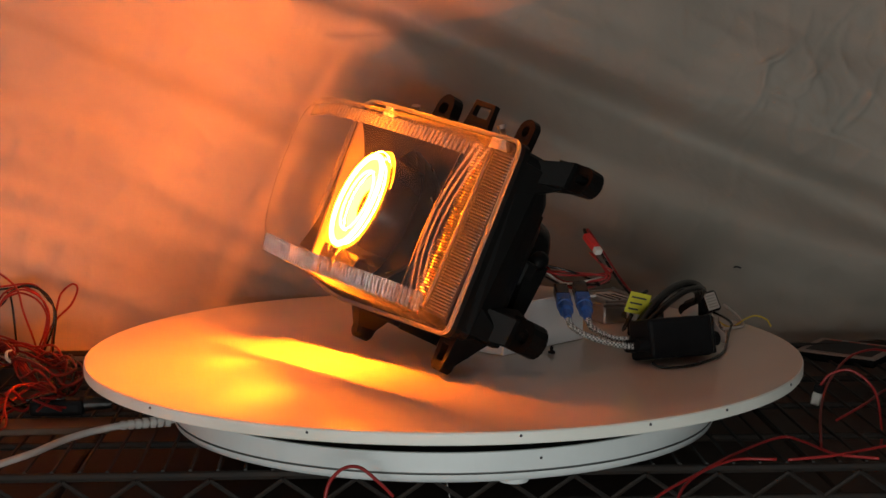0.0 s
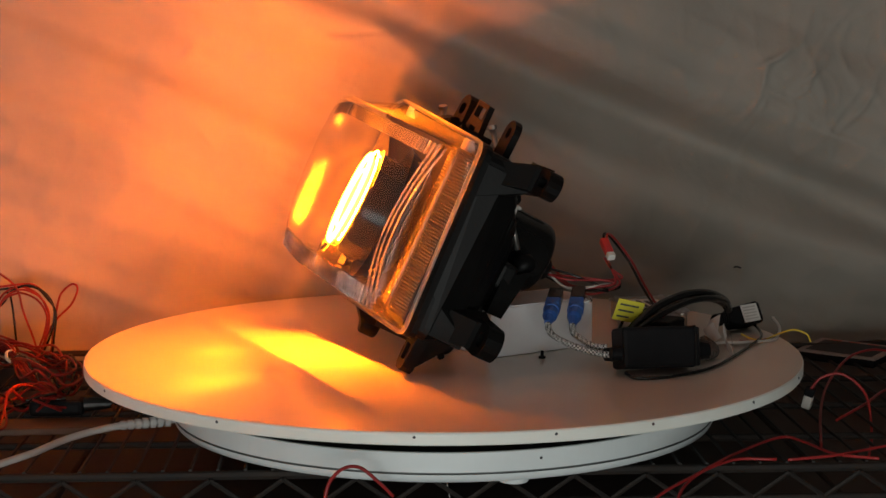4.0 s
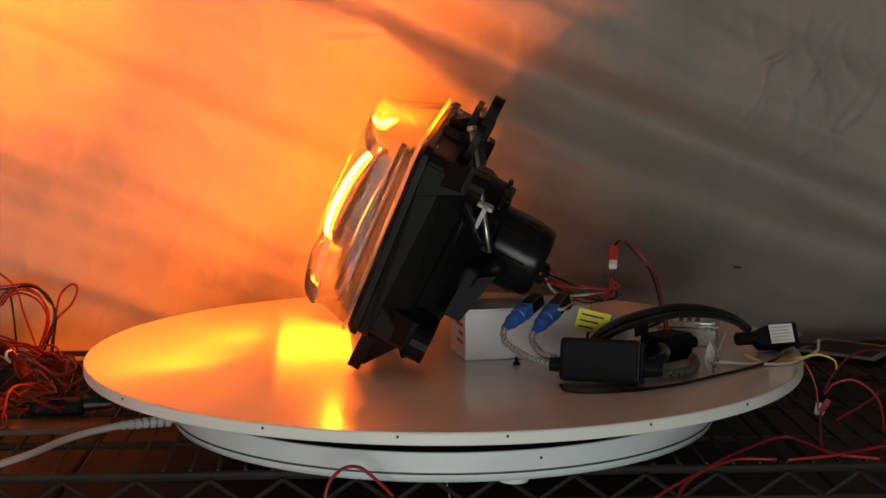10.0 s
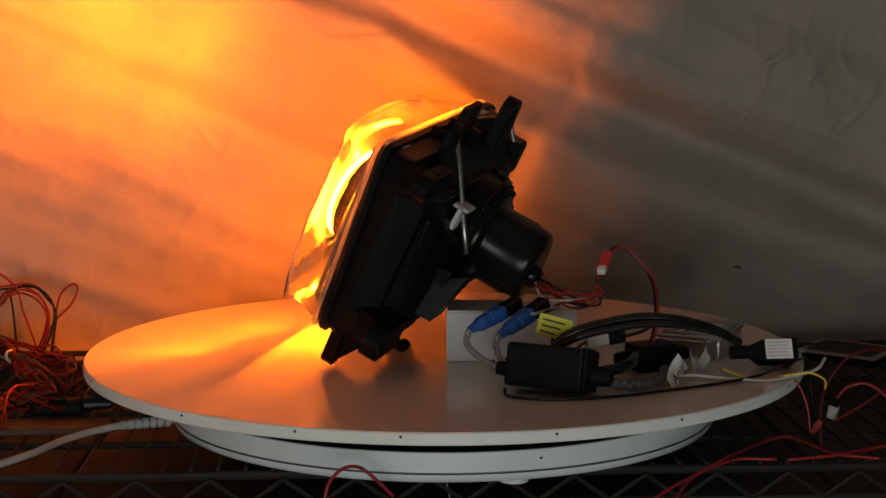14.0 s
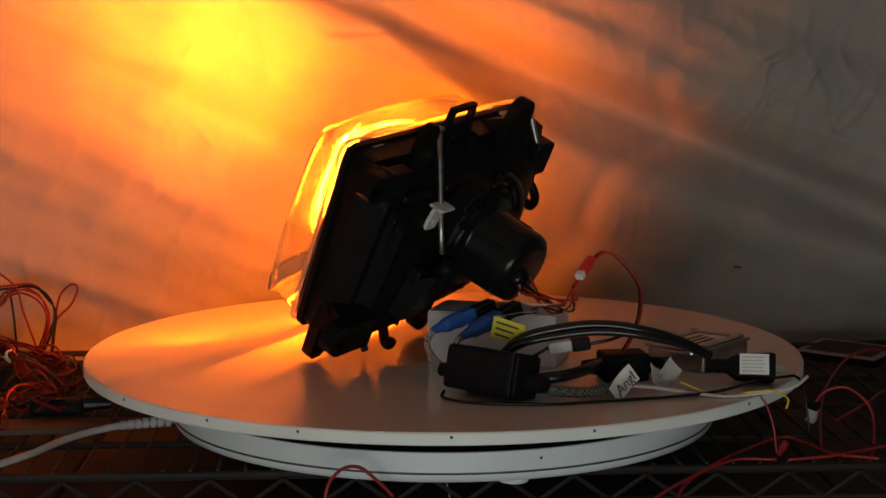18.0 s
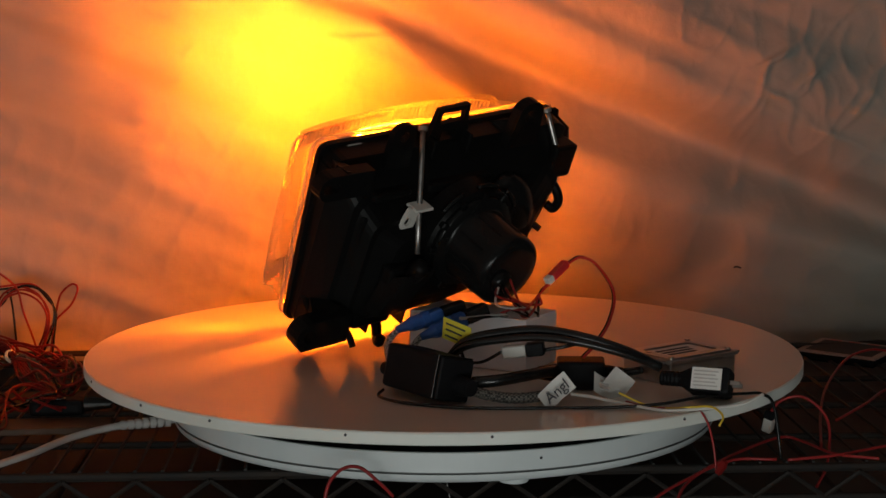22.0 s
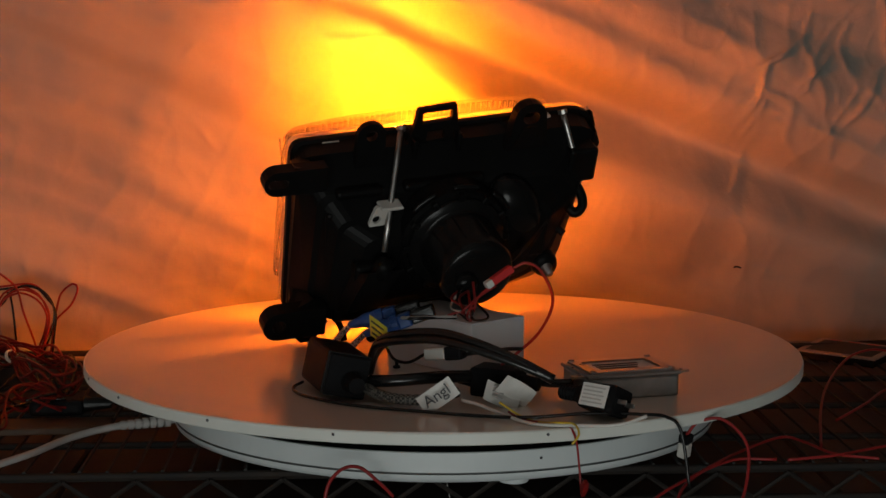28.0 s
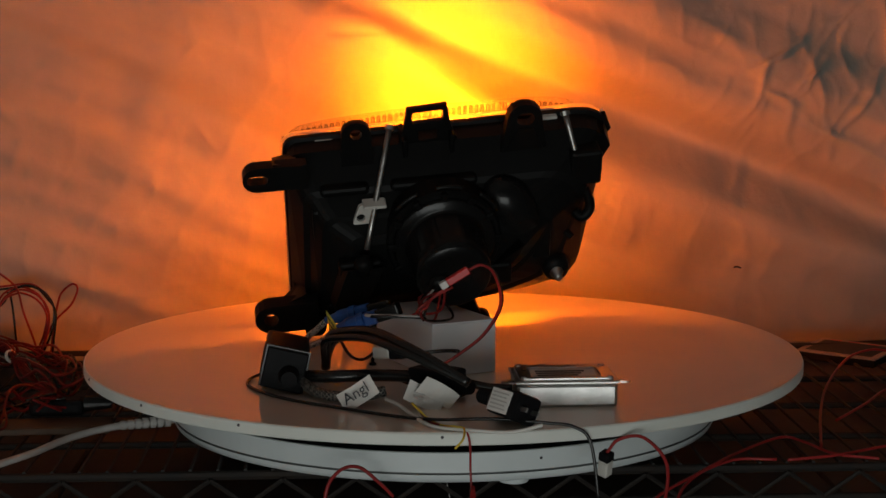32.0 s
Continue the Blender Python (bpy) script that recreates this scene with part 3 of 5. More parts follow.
far = loft([[(0.205, -0.004, 0.006), (0.208, -0.004, 0.006), (0.238, -0.004, 0.146), (0.235, -0.004, 0.146)], [(0.2140, 0.010, 0.005), (0.2170, 0.010, 0.005), (0.2475, 0.010, 0.140), (0.2445, 0.010, 0.140)]])
part("far_reflector", far, M_SATIN, lampthing, "smoked mirror side panel")


# ribbed chrome strip beside the reflector: an outer and an inner leaf that meet at a grey bar
def strip_n(z):
    return 0.55 * lean(0.01, z)


panel = part("side_panel", loft([[(x, n + strip_n(z), z) for x, n in ((0.0005, -0.0024), (0.0172, 0.0056), (0.0440, 0.0044), (0.0440, 0.0030), (0.0172, 0.0042), (0.0005, -0.0038))] for z in (0.010, 0.055, 0.100, 0.147)]), M_DARK, lampthing, "dark side panel")
outer_rib = mesh_of("outer_rib", tube([(0.0005, -0.0010, 0.0), (0.0090, 0.0026, 0.0), (0.0165, 0.0072, 0.0)], 0.0007, 6, 2), M_DULLCHROME, True)
inner_rib = mesh_of("inner_rib", tube([(0.0195, 0.0074, 0.0), (0.0310, 0.0058, 0.0), (0.0440, 0.0064, 0.0)], 0.0010, 6, 2), M_RIBCHROME, True)
for me in (outer_rib, inner_rib):
    for i in range(54):
        z = 0.013 + 0.1315 * i / 53
        ob = new("side_rib", me)
        ob.parent, ob.location = panel, (0.0, strip_n(z), z)
        ob.visible_shadow = False
part("panel_bar", tube([(0.0178, 0.0030, 0.012), (0.0182, 0.0050, 0.075), (0.0186, 0.0078, 0.146)], 0.0015, 8, 6), M_SATIN, panel, "narrow grey bar", True)
part("side_sill", loft([[(-0.0010, lean(0, z) - 0.002, z), (0.0005, lean(0, z) + 0.0005, z), (0.0100, lean(0, z) + 0.0005, z), (0.0100, lean(0, z) - 0.002, z)] for z in (0.008, 0.060, 0.147)]), M_DARK, lampthing, "dark sill inside the lens")
part("lower_sill", loft([[(0.012, -0.020, 0.0000), (0.012, -0.012, 0.0010), (0.012, -0.012, 0.0030), (0.012, -0.020, 0.0040)], [(0.150, -0.006, -0.0020), (0.150, 0.0230, -0.0010), (0.150, 0.0230, 0.0010), (0.150, -0.006, 0.0020)], [(0.222, -0.002, 0.0020), (0.222, 0.0300, 0.0030), (0.222, 0.0300, 0.0050), (0.222, -0.002, 0.0060)]]), M_BEZEL, lampthing, "dark sill inside the lens")
part("inner_frame", tube([(0.046, 0.010, 0.012), (0.047, 0.014, 0.075), (0.048, 0.012, 0.143)], 0.0025, 6, 8), M_BEZEL, lampthing, "", True)

part("halo_ring", lathe([(0.0392, 0.0385), (0.0398, 0.0408), (0.0420, 0.0420), (0.0440, 0.0410), (0.0449, 0.0385)], 48, TO_FRONT), M_HALO, lampthing, "glowing amber halo ring", True)
part("halo_ring", lathe([(0.0262, 0.0385), (0.0275, 0.0400), (0.0285, 0.0400), (0.0295, 0.0385)], 48, TO_FRONT), M_HALO, lampthing, "glowing amber halo ring", True)
part("inner_halo", lathe([(0.0142, 0.0312), (0.0160, 0.0330), (0.0200, 0.0345), (0.0245, 0.0352), (0.0258, 0.0345)], 40, TO_FRONT), M_HALO_IN, lampthing, "glowing amber inner ring", True)
# added emitter for the plate's bright patch; its hood cuts front and one side
LOW_EMIT = Vector((0.1275, 0.0365, 0.0250))


def facet(corners, mat, name, parent, label, thick=0.0004):
    """Thin flat plate from its corners."""
    bm = bmesh.new()
    f = bm.faces.new([bm.verts.new(c) for c in corners])
    f.normal_update()
    nrm = f.normal.copy()
    geo = bmesh.ops.extrude_face_region(bm, geom=[f])
    bmesh.ops.translate(bm, verts=[v for v in geo["geom"] if isinstance(v, bmesh.types.BMVert)], vec=nrm * thick)
    return part(name, bm, mat, parent, label)


hood = facet([LOW_EMIT + Vector(c) for c in ((-0.006, -0.006, 0.0010), (0.010, -0.006, 0.0010), (0.010, 0.0012, 0.0010), (-0.006, 0.0012, 0.0010))], M_BEZEL, "emitter_hood", lampthing, "added dark hood that shapes the lower emitter's light")
HOOD_A, HOOD_B = 0.1161, 0.0014
facet([LOW_EMIT + Vector((dx, 0.0005 + HOOD_A * dx + HOOD_B * dz, dz)) for dx, dz in ((-0.034, 0.0010), (-0.034, -0.0125), (-0.012, -0.0170), (0.010, -0.0170), (0.018, -0.0150), (0.018, 0.0010))], M_BEZEL, "hood_front", hood, "")
facet([LOW_EMIT + Vector(c) for c in ((0.0095, 0.0012, 0.0010), (0.0095, -0.010, 0.0010), (0.0128, -0.010, -0.0124), (0.0128, 0.0012, -0.0124))], M_BEZEL, "hood_cheek", hood, "")
# tiny added light face, standing in for halo light through the lower skirt
low = bmesh.new()
low.faces.new([low.verts.new(LOW_EMIT + Vector(c)) for c in ((-0.002, -0.0003, 0.0), (0.002, -0.0003, 0.0), (0.002, 0.0002, 0.0), (-0.002, 0.0002, 0.0))])
part("lower_emitter", low, M_LOWEMIT, lampthing, "added amber emitter for the bright patch on the plate")
# three small emitters sunk in short tubes, added in place of lens caustics
for k, (d, r) in enumerate((((-0.56, 0.36, -0.75), 0.00095), ((0.16, 0.25, -0.955), 0.0008), ((-0.65, 0.12, -0.75), 0.0006))):
    at = Matrix.Translation(LOW_EMIT + Vector((-0.012 + 0.010 * k, 0.0035, 0.0010))) @ Vector(d).to_track_quat("Z", "Y").to_matrix().to_4x4()
    well = part("spot_well", lathe([(r, 0.0), (r, 0.0075), (r + 0.0004, 0.0075), (r + 0.0004, -0.0004), (0.0, -0.0004)], 14, at), M_BEZEL, lampthing, "added dark tube that narrows a spot of light")
    part("spot_emitter", lathe([(r * 0.95, 0.0001), (0.0, 0.0001)], 12, at), M_SPOTEMIT, well, "added amber emitter for a light blob on the plate")
# added arc of light over the ring, to brighten the cloth above
top = bmesh.new()
arc = [[top.verts.new((r * math.cos(radians(58 + 64 * k / 10)), r * math.sin(radians(58 + 64 * k / 10)), z)) for k in range(11)] for r, z in ((0.0452, 0.0355), (0.0453, 0.0361), (0.0452, 0.0367))]
for a, b in zip(arc, arc[1:]):
    for k in range(10):
        top.faces.new((a[k], a[k + 1], b[k + 1], b[k]))
bmesh.ops.transform(top, matrix=Matrix.Translation(RC) @ Matrix.Rotation(radians(-9), 4, "Z") @ Matrix.Rotation(radians(90), 4, "X") @ Matrix.Scale(-1, 4, (0, 0, 1)), verts=top.verts)
# added screen that stops this arc from lighting the lugs behind
guard = lathe([(0.0462, 0.0316), (0.0512, 0.0314), (0.0512, 0.0318), (0.0462, 0.0320)], 48)
bmesh.ops.delete(guard, geom=[v for v in guard.verts if v.co.y > -0.012], context="VERTS")
bmesh.ops.transform(guard, matrix=TO_FRONT, verts=guard.verts)
part("emitter_guard", guard, M_DARK, lampthing, "added dark guard that keeps the upper emitter off the lugs")
part("upper_emitter", top, M_TOPEMIT, lampthing, "added amber emitter that brightens the upper cloth")
# strong annulus between the rings, added to throw a beam on the cloth
part("beam_source", lathe([(0.0296, 0.0340), (0.0398, 0.0340)], 48, TO_FRONT), M_BEAM, lampthing, "added glowing annulus that feeds the beam on the cloth")
# added blades narrow that beam; their own glow makes the ring look solid
fins = bmesh.new()
for k in range(84):
    a = 2 * math.pi * k / 84
    c, s_ = math.cos(a), math.sin(a)
    t0, t1 = Vector((-s_, c, 0)) * 0.00015, Vector((c, s_, 0))
    vs = [fins.verts.new(t1 * r + sg * t0 + Vector((0, 0, z))) for z in (0.0342, 0.0379) for r, sg in ((0.0296, 1), (0.0398, 1), (0.0398, -1), (0.0296, -1))]
    for idx in ((0, 1, 5, 4), (1, 2, 6, 5), (2, 3, 7, 6), (3, 0, 4, 7), (4, 5, 6, 7)):
        fins.faces.new([vs[q] for q in idx])
for r in (0.0321, 0.0347, 0.0372):
    rings = [[fins.verts.new((rr * math.cos(2 * math.pi * k / 60), rr * math.sin(2 * math.pi * k / 60), z)) for k in range(60)] for rr, z in ((r - 0.00015, 0.0342), (r - 0.00015, 0.0379), (r + 0.00015, 0.0379), (r + 0.00015, 0.0342))]
    for a, b in zip(rings, rings[1:]):
        for k in range(60):
            fins.faces.new((a[k], a[(k + 1) % 60], b[(k + 1) % 60], b[k]))
# the blades lean, so that the beam leaves a little aside and low
for v in fins.verts:
    v.co.x += 0.09 * (v.co.z - 0.0342)
    v.co.y -= 0.02 * (v.co.z - 0.0342)
bmesh.ops.transform(fins, matrix=TO_FRONT, verts=fins.verts)
part("beam_louvre", fins, M_FIN, lampthing, "added louvre that aims the beam, glowing to fill the ring")
part("shroud", lathe([(0.047, -0.024), (0.0475, 0.030), (0.0462, 0.0332), (0.0258, 0.0336), (0.0245, 0.030), (0.0215, 0.0305), (0.0145, 0.030), (0.014, 0.012)], 56, TO_FRONT), M_BEZEL, lampthing, "dark projector shroud", True)
part("projector_lens", lathe([(0.0142, 0.012), (0.0142, 0.018), (0.011, 0.0235), (0.006, 0.0265), (0.0, 0.0275)], 40, TO_FRONT), M_GLASS, lampthing, "dark projector glass", True)
for k in range(10):
    a = 2 * math.pi * k / 10 + 0.2
    part("reflector_rib", tube([tuple(RC + Vector((math.cos(a) * r, n, math.sin(a) * r))) for r, n in ((0.049, 0.002), (0.054, 0.004), (0.060, 0.010))], 0.0007, 5, 2), M_CHROME, lampthing)

# rear: neck and cap
CAP = Matrix.Translation((0.118, 0, 0.091)) @ Matrix.Rotation(radians(90), 4, "X")
part("neck", lathe([(0.049, 0.060), (0.048, 0.079), (0.046, 0.082), (0.043, 0.082), (0.042, 0.078)], 48, CAP), M_HOUSING, lampthing, "round neck with locking ribs")
for k in range(12):
    a = 2 * math.pi * k / 12
    part("lock_rib", box((0.040, -0.003, 0.076), (0.0475, 0.003, 0.085), 0.001, 1, CAP @ Matrix.Rotation(a, 4, "Z")), M_HOUSING, lampthing)
part("rear_cap", lathe([(0.0425, 0.076), (0.0420, 0.0838), (0.0412, 0.0850), (0.0345, 0.0856), (0.0330, 0.0868), (0.0322, 0.0890), (0.0316, 0.1180), (0.0312, 0.1262), (0.0300, 0.1302), (0.0276, 0.1322), (0.0180, 0.1338), (0.0, 0.1342)], 56, CAP), M_CAP, lampthing, "glossy black rubber dust cap", True)
for k in range(10):
    part("grip_rib", tube([tuple(CAP @ Vector((0.0318 * math.cos(0.628 * k), 0.0318 * math.sin(0.628 * k), z))) for z in (0.090, 0.104, 0.118)], 0.0009, 6, 1), M_CAP, lampthing)
part("cable_grommet", lathe([(0.010, 0.132), (0.010, 0.1375), (0.006, 0.141), (0, 0.141)], 24, CAP @ pose(-0.012, -0.004, 0)), M_CAP, lampthing, "", True)

# ribs and steps on the housing back
for lo, hi in (((0.012, -0.060, 0.030), (0.026, -0.050, 0.118)), ((0.020, -0.058, 0.128), (0.060, -0.044, 0.136)), ((0.078, -0.058, 0.128), (0.150, -0.044, 0.136)), ((0.196, -0.066, 0.052), (0.212, -0.050, 0.104)),
               ((0.030, -0.088, 0.060), (0.066, -0.074, 0.082)), ((0.150, -0.080, 0.040), (0.176, -0.068, 0.062)), ((0.020, -0.072, 0.016), (0.060, -0.058, 0.030))):
    part("housing_rib", box(lo, hi, 0.003, 2), M_HOUSING, lampthing)
for x in (0.060, 0.100, 0.140):
    part("housing_rib", box((x, -0.050, -0.012), (x + 0.002, -0.010, 0.004), 0.0006, 1), M_HOUSING, lampthing)


def lug(outline, holes, y0, y1, name="mounting_lug"):
    """Flat lug in the plane of the lamp's face, between two depths."""
    m = Matrix.Translation((0, y1, 0)) @ Matrix.Rotation(radians(90), 4, "X")
    bm = plate(outline, holes, y1 - y0, m)
    return part(name, bm, M_HOUSING, lampthing)


def stadium(x0, x1, z, r, k=8):
    return [(x1, z + r), (x0, z + r)] + [(x0 - r * math.sin(math.pi * i / k), z + r * math.cos(math.pi * i / k)) for i in range(1, k)] + [(x0, z - r), (x1, z - r)]


# upper and lower side lugs
lug(stadium(-0.031, 0.010, 0.152, 0.0110), [slot(-0.030, 0.152, 0.0045, 0.0040)], -0.060, -0.048)
part("lug_arm", loft([[(0.003, -0.016, 0.132), (0.003, -0.016, 0.150), (0.003, -0.054, 0.160), (0.003, -0.054, 0.138)], [(-0.017, -0.044, 0.142), (-0.017, -0.044, 0.163), (-0.017, -0.058, 0.1645), (-0.017, -0.058, 0.1415)]]), M_HOUSING, lampthing)
lug(stadium(-0.028, 0.012, 0.024, 0.0135), [slot(-0.028, 0.024, 0, 0.0062)], -0.076, -0.062)
part("lug_arm", loft([[(0.003, -0.030, 0.006), (0.003, -0.030, 0.032), (0.003, -0.068, 0.042), (0.003, -0.068, 0.014)], [(-0.016, -0.058, 0.012), (-0.016, -0.058, 0.034), (-0.016, -0.072, 0.036), (-0.016, -0.072, 0.012)]]), M_HOUSING, lampthing)
part("gusset", loft([[(0.001, -0.010, 0.006), (0.001, -0.010, 0.050), (0.001, -0.060, 0.016), (0.001, -0.060, 0.006)], [(-0.004, -0.012, 0.008), (-0.004, -0.014, 0.040), (-0.010, -0.058, 0.015), (-0.010, -0.058, 0.008)]]), M_HOUSING, lampthing)
part("gusset", loft([[(0.001, -0.010, 0.148), (0.001, -0.010, 0.112), (0.001, -0.052, 0.138), (0.001, -0.052, 0.148)], [(-0.004, -0.012, 0.146), (-0.004, -0.014, 0.120), (-0.008, -0.050, 0.140), (-0.008, -0.050, 0.146)]]), M_HOUSING, lampthing)
# tabs along the top
lug([(0.040, 0.146), (0.0405, 0.174)] + [(0.0525 + 0.012 * math.cos(math.pi - math.pi * i / 8), 0.176 + 0.010 * math.sin(math.pi * i / 8)) for i in range(9)] + [(0.0645, 0.174), (0.066, 0.146)], [slot(0.0525, 0.175, 0.0, 0.0048)], -0.040, -0.034)
lug([(0.086, 0.148), (0.093, 0.170), (0.096, 0.188), (0.129, 0.190), (0.132, 0.172), (0.140, 0.150)], [rounded([(0.100, 0.174), (0.126, 0.176), (0.126, 0.1855), (0.100, 0.1845)], 0.0015, 3), rounded([(0.105, 0.158), (0.121, 0.159), (0.121, 0.168), (0.105, 0.167)], 0.001, 3)], -0.029, -0.024, "top_clip")
part("clip_web", box((0.091, -0.038, 0.146), (0.095, -0.008, 0.164), 0.001, 1), M_HOUSING, lampthing)
part("clip_web", box((0.130, -0.038, 0.148), (0.134, -0.008, 0.166), 0.001, 1), M_HOUSING, lampthing)
lug([(0.172, 0.148), (0.177, 0.178)] + [(0.1915 + 0.0145 * math.cos(math.pi - math.pi * i / 8), 0.179 + 0.0125 * math.sin(math.pi * i / 8)) for i in range(9)] + [(0.206, 0.176), (0.210, 0.150)], [slot(0.192, 0.178, 0.002, 0.0055)], -0.043, -0.033)
part("lug_arm", loft([[(0.176, -0.008, 0.156), (0.207, -0.008, 0.156), (0.207, -0.044, 0.150), (0.176, -0.044, 0.150)], [(0.186, -0.028, 0.168), (0.198, -0.028, 0.168), (0.198, -0.044, 0.170), (0.186, -0.044, 0.170)]]), M_HOUSING, lampthing)
part("lens_clip", box((0.020, -0.014, 0.146), (0.036, 0.002, 0.1565), 0.001, 1), M_NYLON, lampthing, "grey retaining clip")
part("lens_clip", box((0.212, -0.014, 0.150), (0.226, 0.002, 0.1605), 0.001, 1), M_NYLON, lampthing, "grey retaining clip")
# feet under the lamp
lug([(0.000, 0.006), (0.002, -0.024), (0.006, -0.028), (0.016, -0.028), (0.020, -0.024), (0.024, 0.006)], [rounded([(0.006, -0.020), (0.015, -0.020), (0.016, -0.006), (0.006, -0.006)], 0.0015, 3)], -0.036, -0.026, "foot_clip")
part("foot_web", loft([[(0.004, -0.034, 0.006), (0.020, -0.034, 0.006), (0.020, -0.060, 0.010), (0.004, -0.060, 0.010)], [(0.008, -0.032, -0.024), (0.016, -0.032, -0.024), (0.016, -0.038, -0.022), (0.008, -0.038, -0.022)]]), M_HOUSING, lampthing)
part("foot_hook", loft([[(0.132, -0.006, -0.004), (0.150, -0.006, -0.004), (0.150, -0.050, 0.002), (0.132, -0.050, 0.002)], [(0.150, -0.026, -0.026), (0.160, -0.026, -0.026), (0.160, -0.044, -0.024), (0.150, -0.044, -0.024)], [(0.154, -0.030, -0.0345), (0.162, -0.030, -0.0345), (0.162, -0.044, -0.0335), (0.154, -0.044, -0.0335)]]), M_HOUSING, lampthing)
part("foot_boss", lathe([(0, -0.008), (0.0072, -0.008), (0.0085, -0.0065), (0.0085, 0.0055), (0.0072, 0.007), (0, 0.007)], 20, Matrix.Translation((0.158, -0.037, -0.0275)) @ Matrix.Rotation(radians(90), 4, "X")), M_HOUSING, lampthing, "", True)
part("curled_hook", tube([(0.060, -0.054, 0.010), (0.062, -0.058, 0.001), (0.060, -0.064, -0.006), (0.056, -0.071, -0.005), (0.055, -0.073, 0.001)], 0.0045, 8, 4), M_HOUSING, lampthing, "", True)
part("side_hook", tube([(0.228, -0.026, 0.114), (0.239, -0.038, 0.110), (0.246, -0.049, 0.103), (0.246, -0.058, 0.094), (0.239, -0.060, 0.088), (0.234, -0.055, 0.091)], 0.0042, 8, 5), M_HOUSING, lampthing, "", True)
bulge = bmesh.new()
bmesh.ops.create_uvsphere(bulge, u_segments=24, v_segments=14, radius=1.0)
for v in bulge.verts:
    v.co = Vector((0.178 + 0.026 * v.co.x - 0.008 * v.co.z, -0.058 + 0.022 * v.co.y, 0.100 + 0.034 * v.co.z))
part("housing_shoulder", bulge, M_CAP, lampthing, "smooth glossy shoulder of the housing", True)
for k in range(3):
    a0 = 0.5 + 0.75 * k
    part("neck_web", tube([tuple(CAP @ Vector((0.051 * math.cos(a0 + 0.15 * q), 0.051 * math.sin(a0 + 0.15 * q), 0.078))) for q in range(4)], 0.0022, 6, 3), M_CAP, lampthing, "", True)
part("side_spike", tube([(0.216, -0.035, 0.074), (0.227, -0.052, 0.070), (0.232, -0.059, 0.067)], 0.003, 6, 3), M_HOUSING, lampthing)
part("side_spike", tube([(0.030, -0.044, 0.006), (0.034, -0.056, -0.002), (0.035, -0.064, -0.010)], 0.003, 6, 3), M_HOUSING, lampthing)
part("adjuster_block", box((0.230, -0.052, 0.114), (0.257, -0.026, 0.146), 0.003, 2), M_HOUSING, lampthing, "black beam adjuster block")
part("adjuster_screw", lathe([(0, 0), (0.006, 0), (0.006, 0.004), (0.0035, 0.005), (0.0035, 0.012), (0, 0.013)], 16, Matrix.Translation((0.219, -0.058, 0.034)) @ Matrix.Rotation(radians(90), 4, "X")), M_ZINC, lampthing, "zinc adjuster screw", True)
part("adjuster_lug", lathe([(0, -0.02), (0.013, -0.02), (0.012, 0.0), (0.010, 0.006), (0, 0.006)], 20, Matrix.Translation((0.219, -0.056, 0.036)) @ Matrix.Rotation(radians(90), 4, "X")), M_HOUSING, lampthing, "", True)


def rod(a, b, r, name, label):
    a, b = Vector(a), Vector(b)
    part(name, tube([tuple(a), tuple((a + b) / 2), tuple(b)], r, 10, 2), M_ZINC, lampthing, label, True)
    d = (a - b).normalized()
    part("rod_head", tube([tuple(a - d * 0.0005), tuple(a + d * 0.001), tuple(a + d * 0.003)], r * 1.7, 10, 2), M_ZINC, lampthing)


rod((0.081, -0.030, 0.172), (0.053, -0.087, 0.094), 0.0024, "adjuster_rod", "bright zinc adjuster rod")
rod((0.229, -0.028, 0.170), (0.236, -0.050, 0.136), 0.0024, "adjuster_rod", "bright zinc adjuster rod")
part("rod_clip", plate(rounded([(-0.009, -0.011), (0.005, -0.012), (0.009, 0.003), (0.009, 0.007), (-0.003, 0.007)], 0.0025, 3), [slot(-0.002, -0.005, 0, 0.0036)], 0.0035, Matrix.Translation((0.053, -0.066, 0.119)) @ Matrix.Rotation(radians(90), 4, "X") @ Matrix.Rotation(radians(0), 4, "Z")), M_NYLON, lampthing, "white nylon rod clip")
part("rod_clip_arm", box((0.053, -0.074, 0.1235), (0.072, -0.060, 0.1265), 0.001, 1), M_NYLON, lampthing)
part("rod_socket", lathe([(0, 0), (0.008, 0), (0.0075, 0.014), (0.004, 0.018), (0, 0.018)], 16, Matrix.Translation((0.049, -0.092, 0.078)) @ pose(0, 0, 0, 30, 0, 0)), M_HOUSING, lampthing, "", True)
part("socket_bracket", loft([[(0.030, -0.078, 0.070), (0.066, -0.078, 0.070), (0.066, -0.100, 0.084), (0.036, -0.100, 0.084)], [(0.022, -0.076, 0.040), (0.050, -0.076, 0.040), (0.050, -0.090, 0.040), (0.024, -0.090, 0.040)]]), M_HOUSING, lampthing)


# ---- things on the plate ----
def wire(name, pts, r, mat, label, group="", ridge=0.0, steps=8, segs=8):
    """A loose wire lying on the plate, with its base at its first point."""
    o = Vector((pts[0][0], pts[0][1], 0.0))
    ob = thing(name, label, "cable", group)
    part("strand", tube([tuple(Vector(p) - o) for p in pts], r, segs, steps, ridge), mat, ob, "", True)
    return ride(ob, Matrix.Translation(o)), o


# carton under the lamp's cap
carton = thing("carton", "small white cardboard box propping up the lamp", "box")
ride(carton, pose(0.052, -0.038, 0, 0, 0, 50.0))
part("body", box((0, 0, 0.0006), (0.106, 0.056, 0.0418), 0.0008, 1), M_CARTON, carton)
part("lid_flap", box((0.0005, 0.0004, 0.0418), (0.1055, 0.0556, 0.0428), 0.0003, 1), M_CARTON, carton)
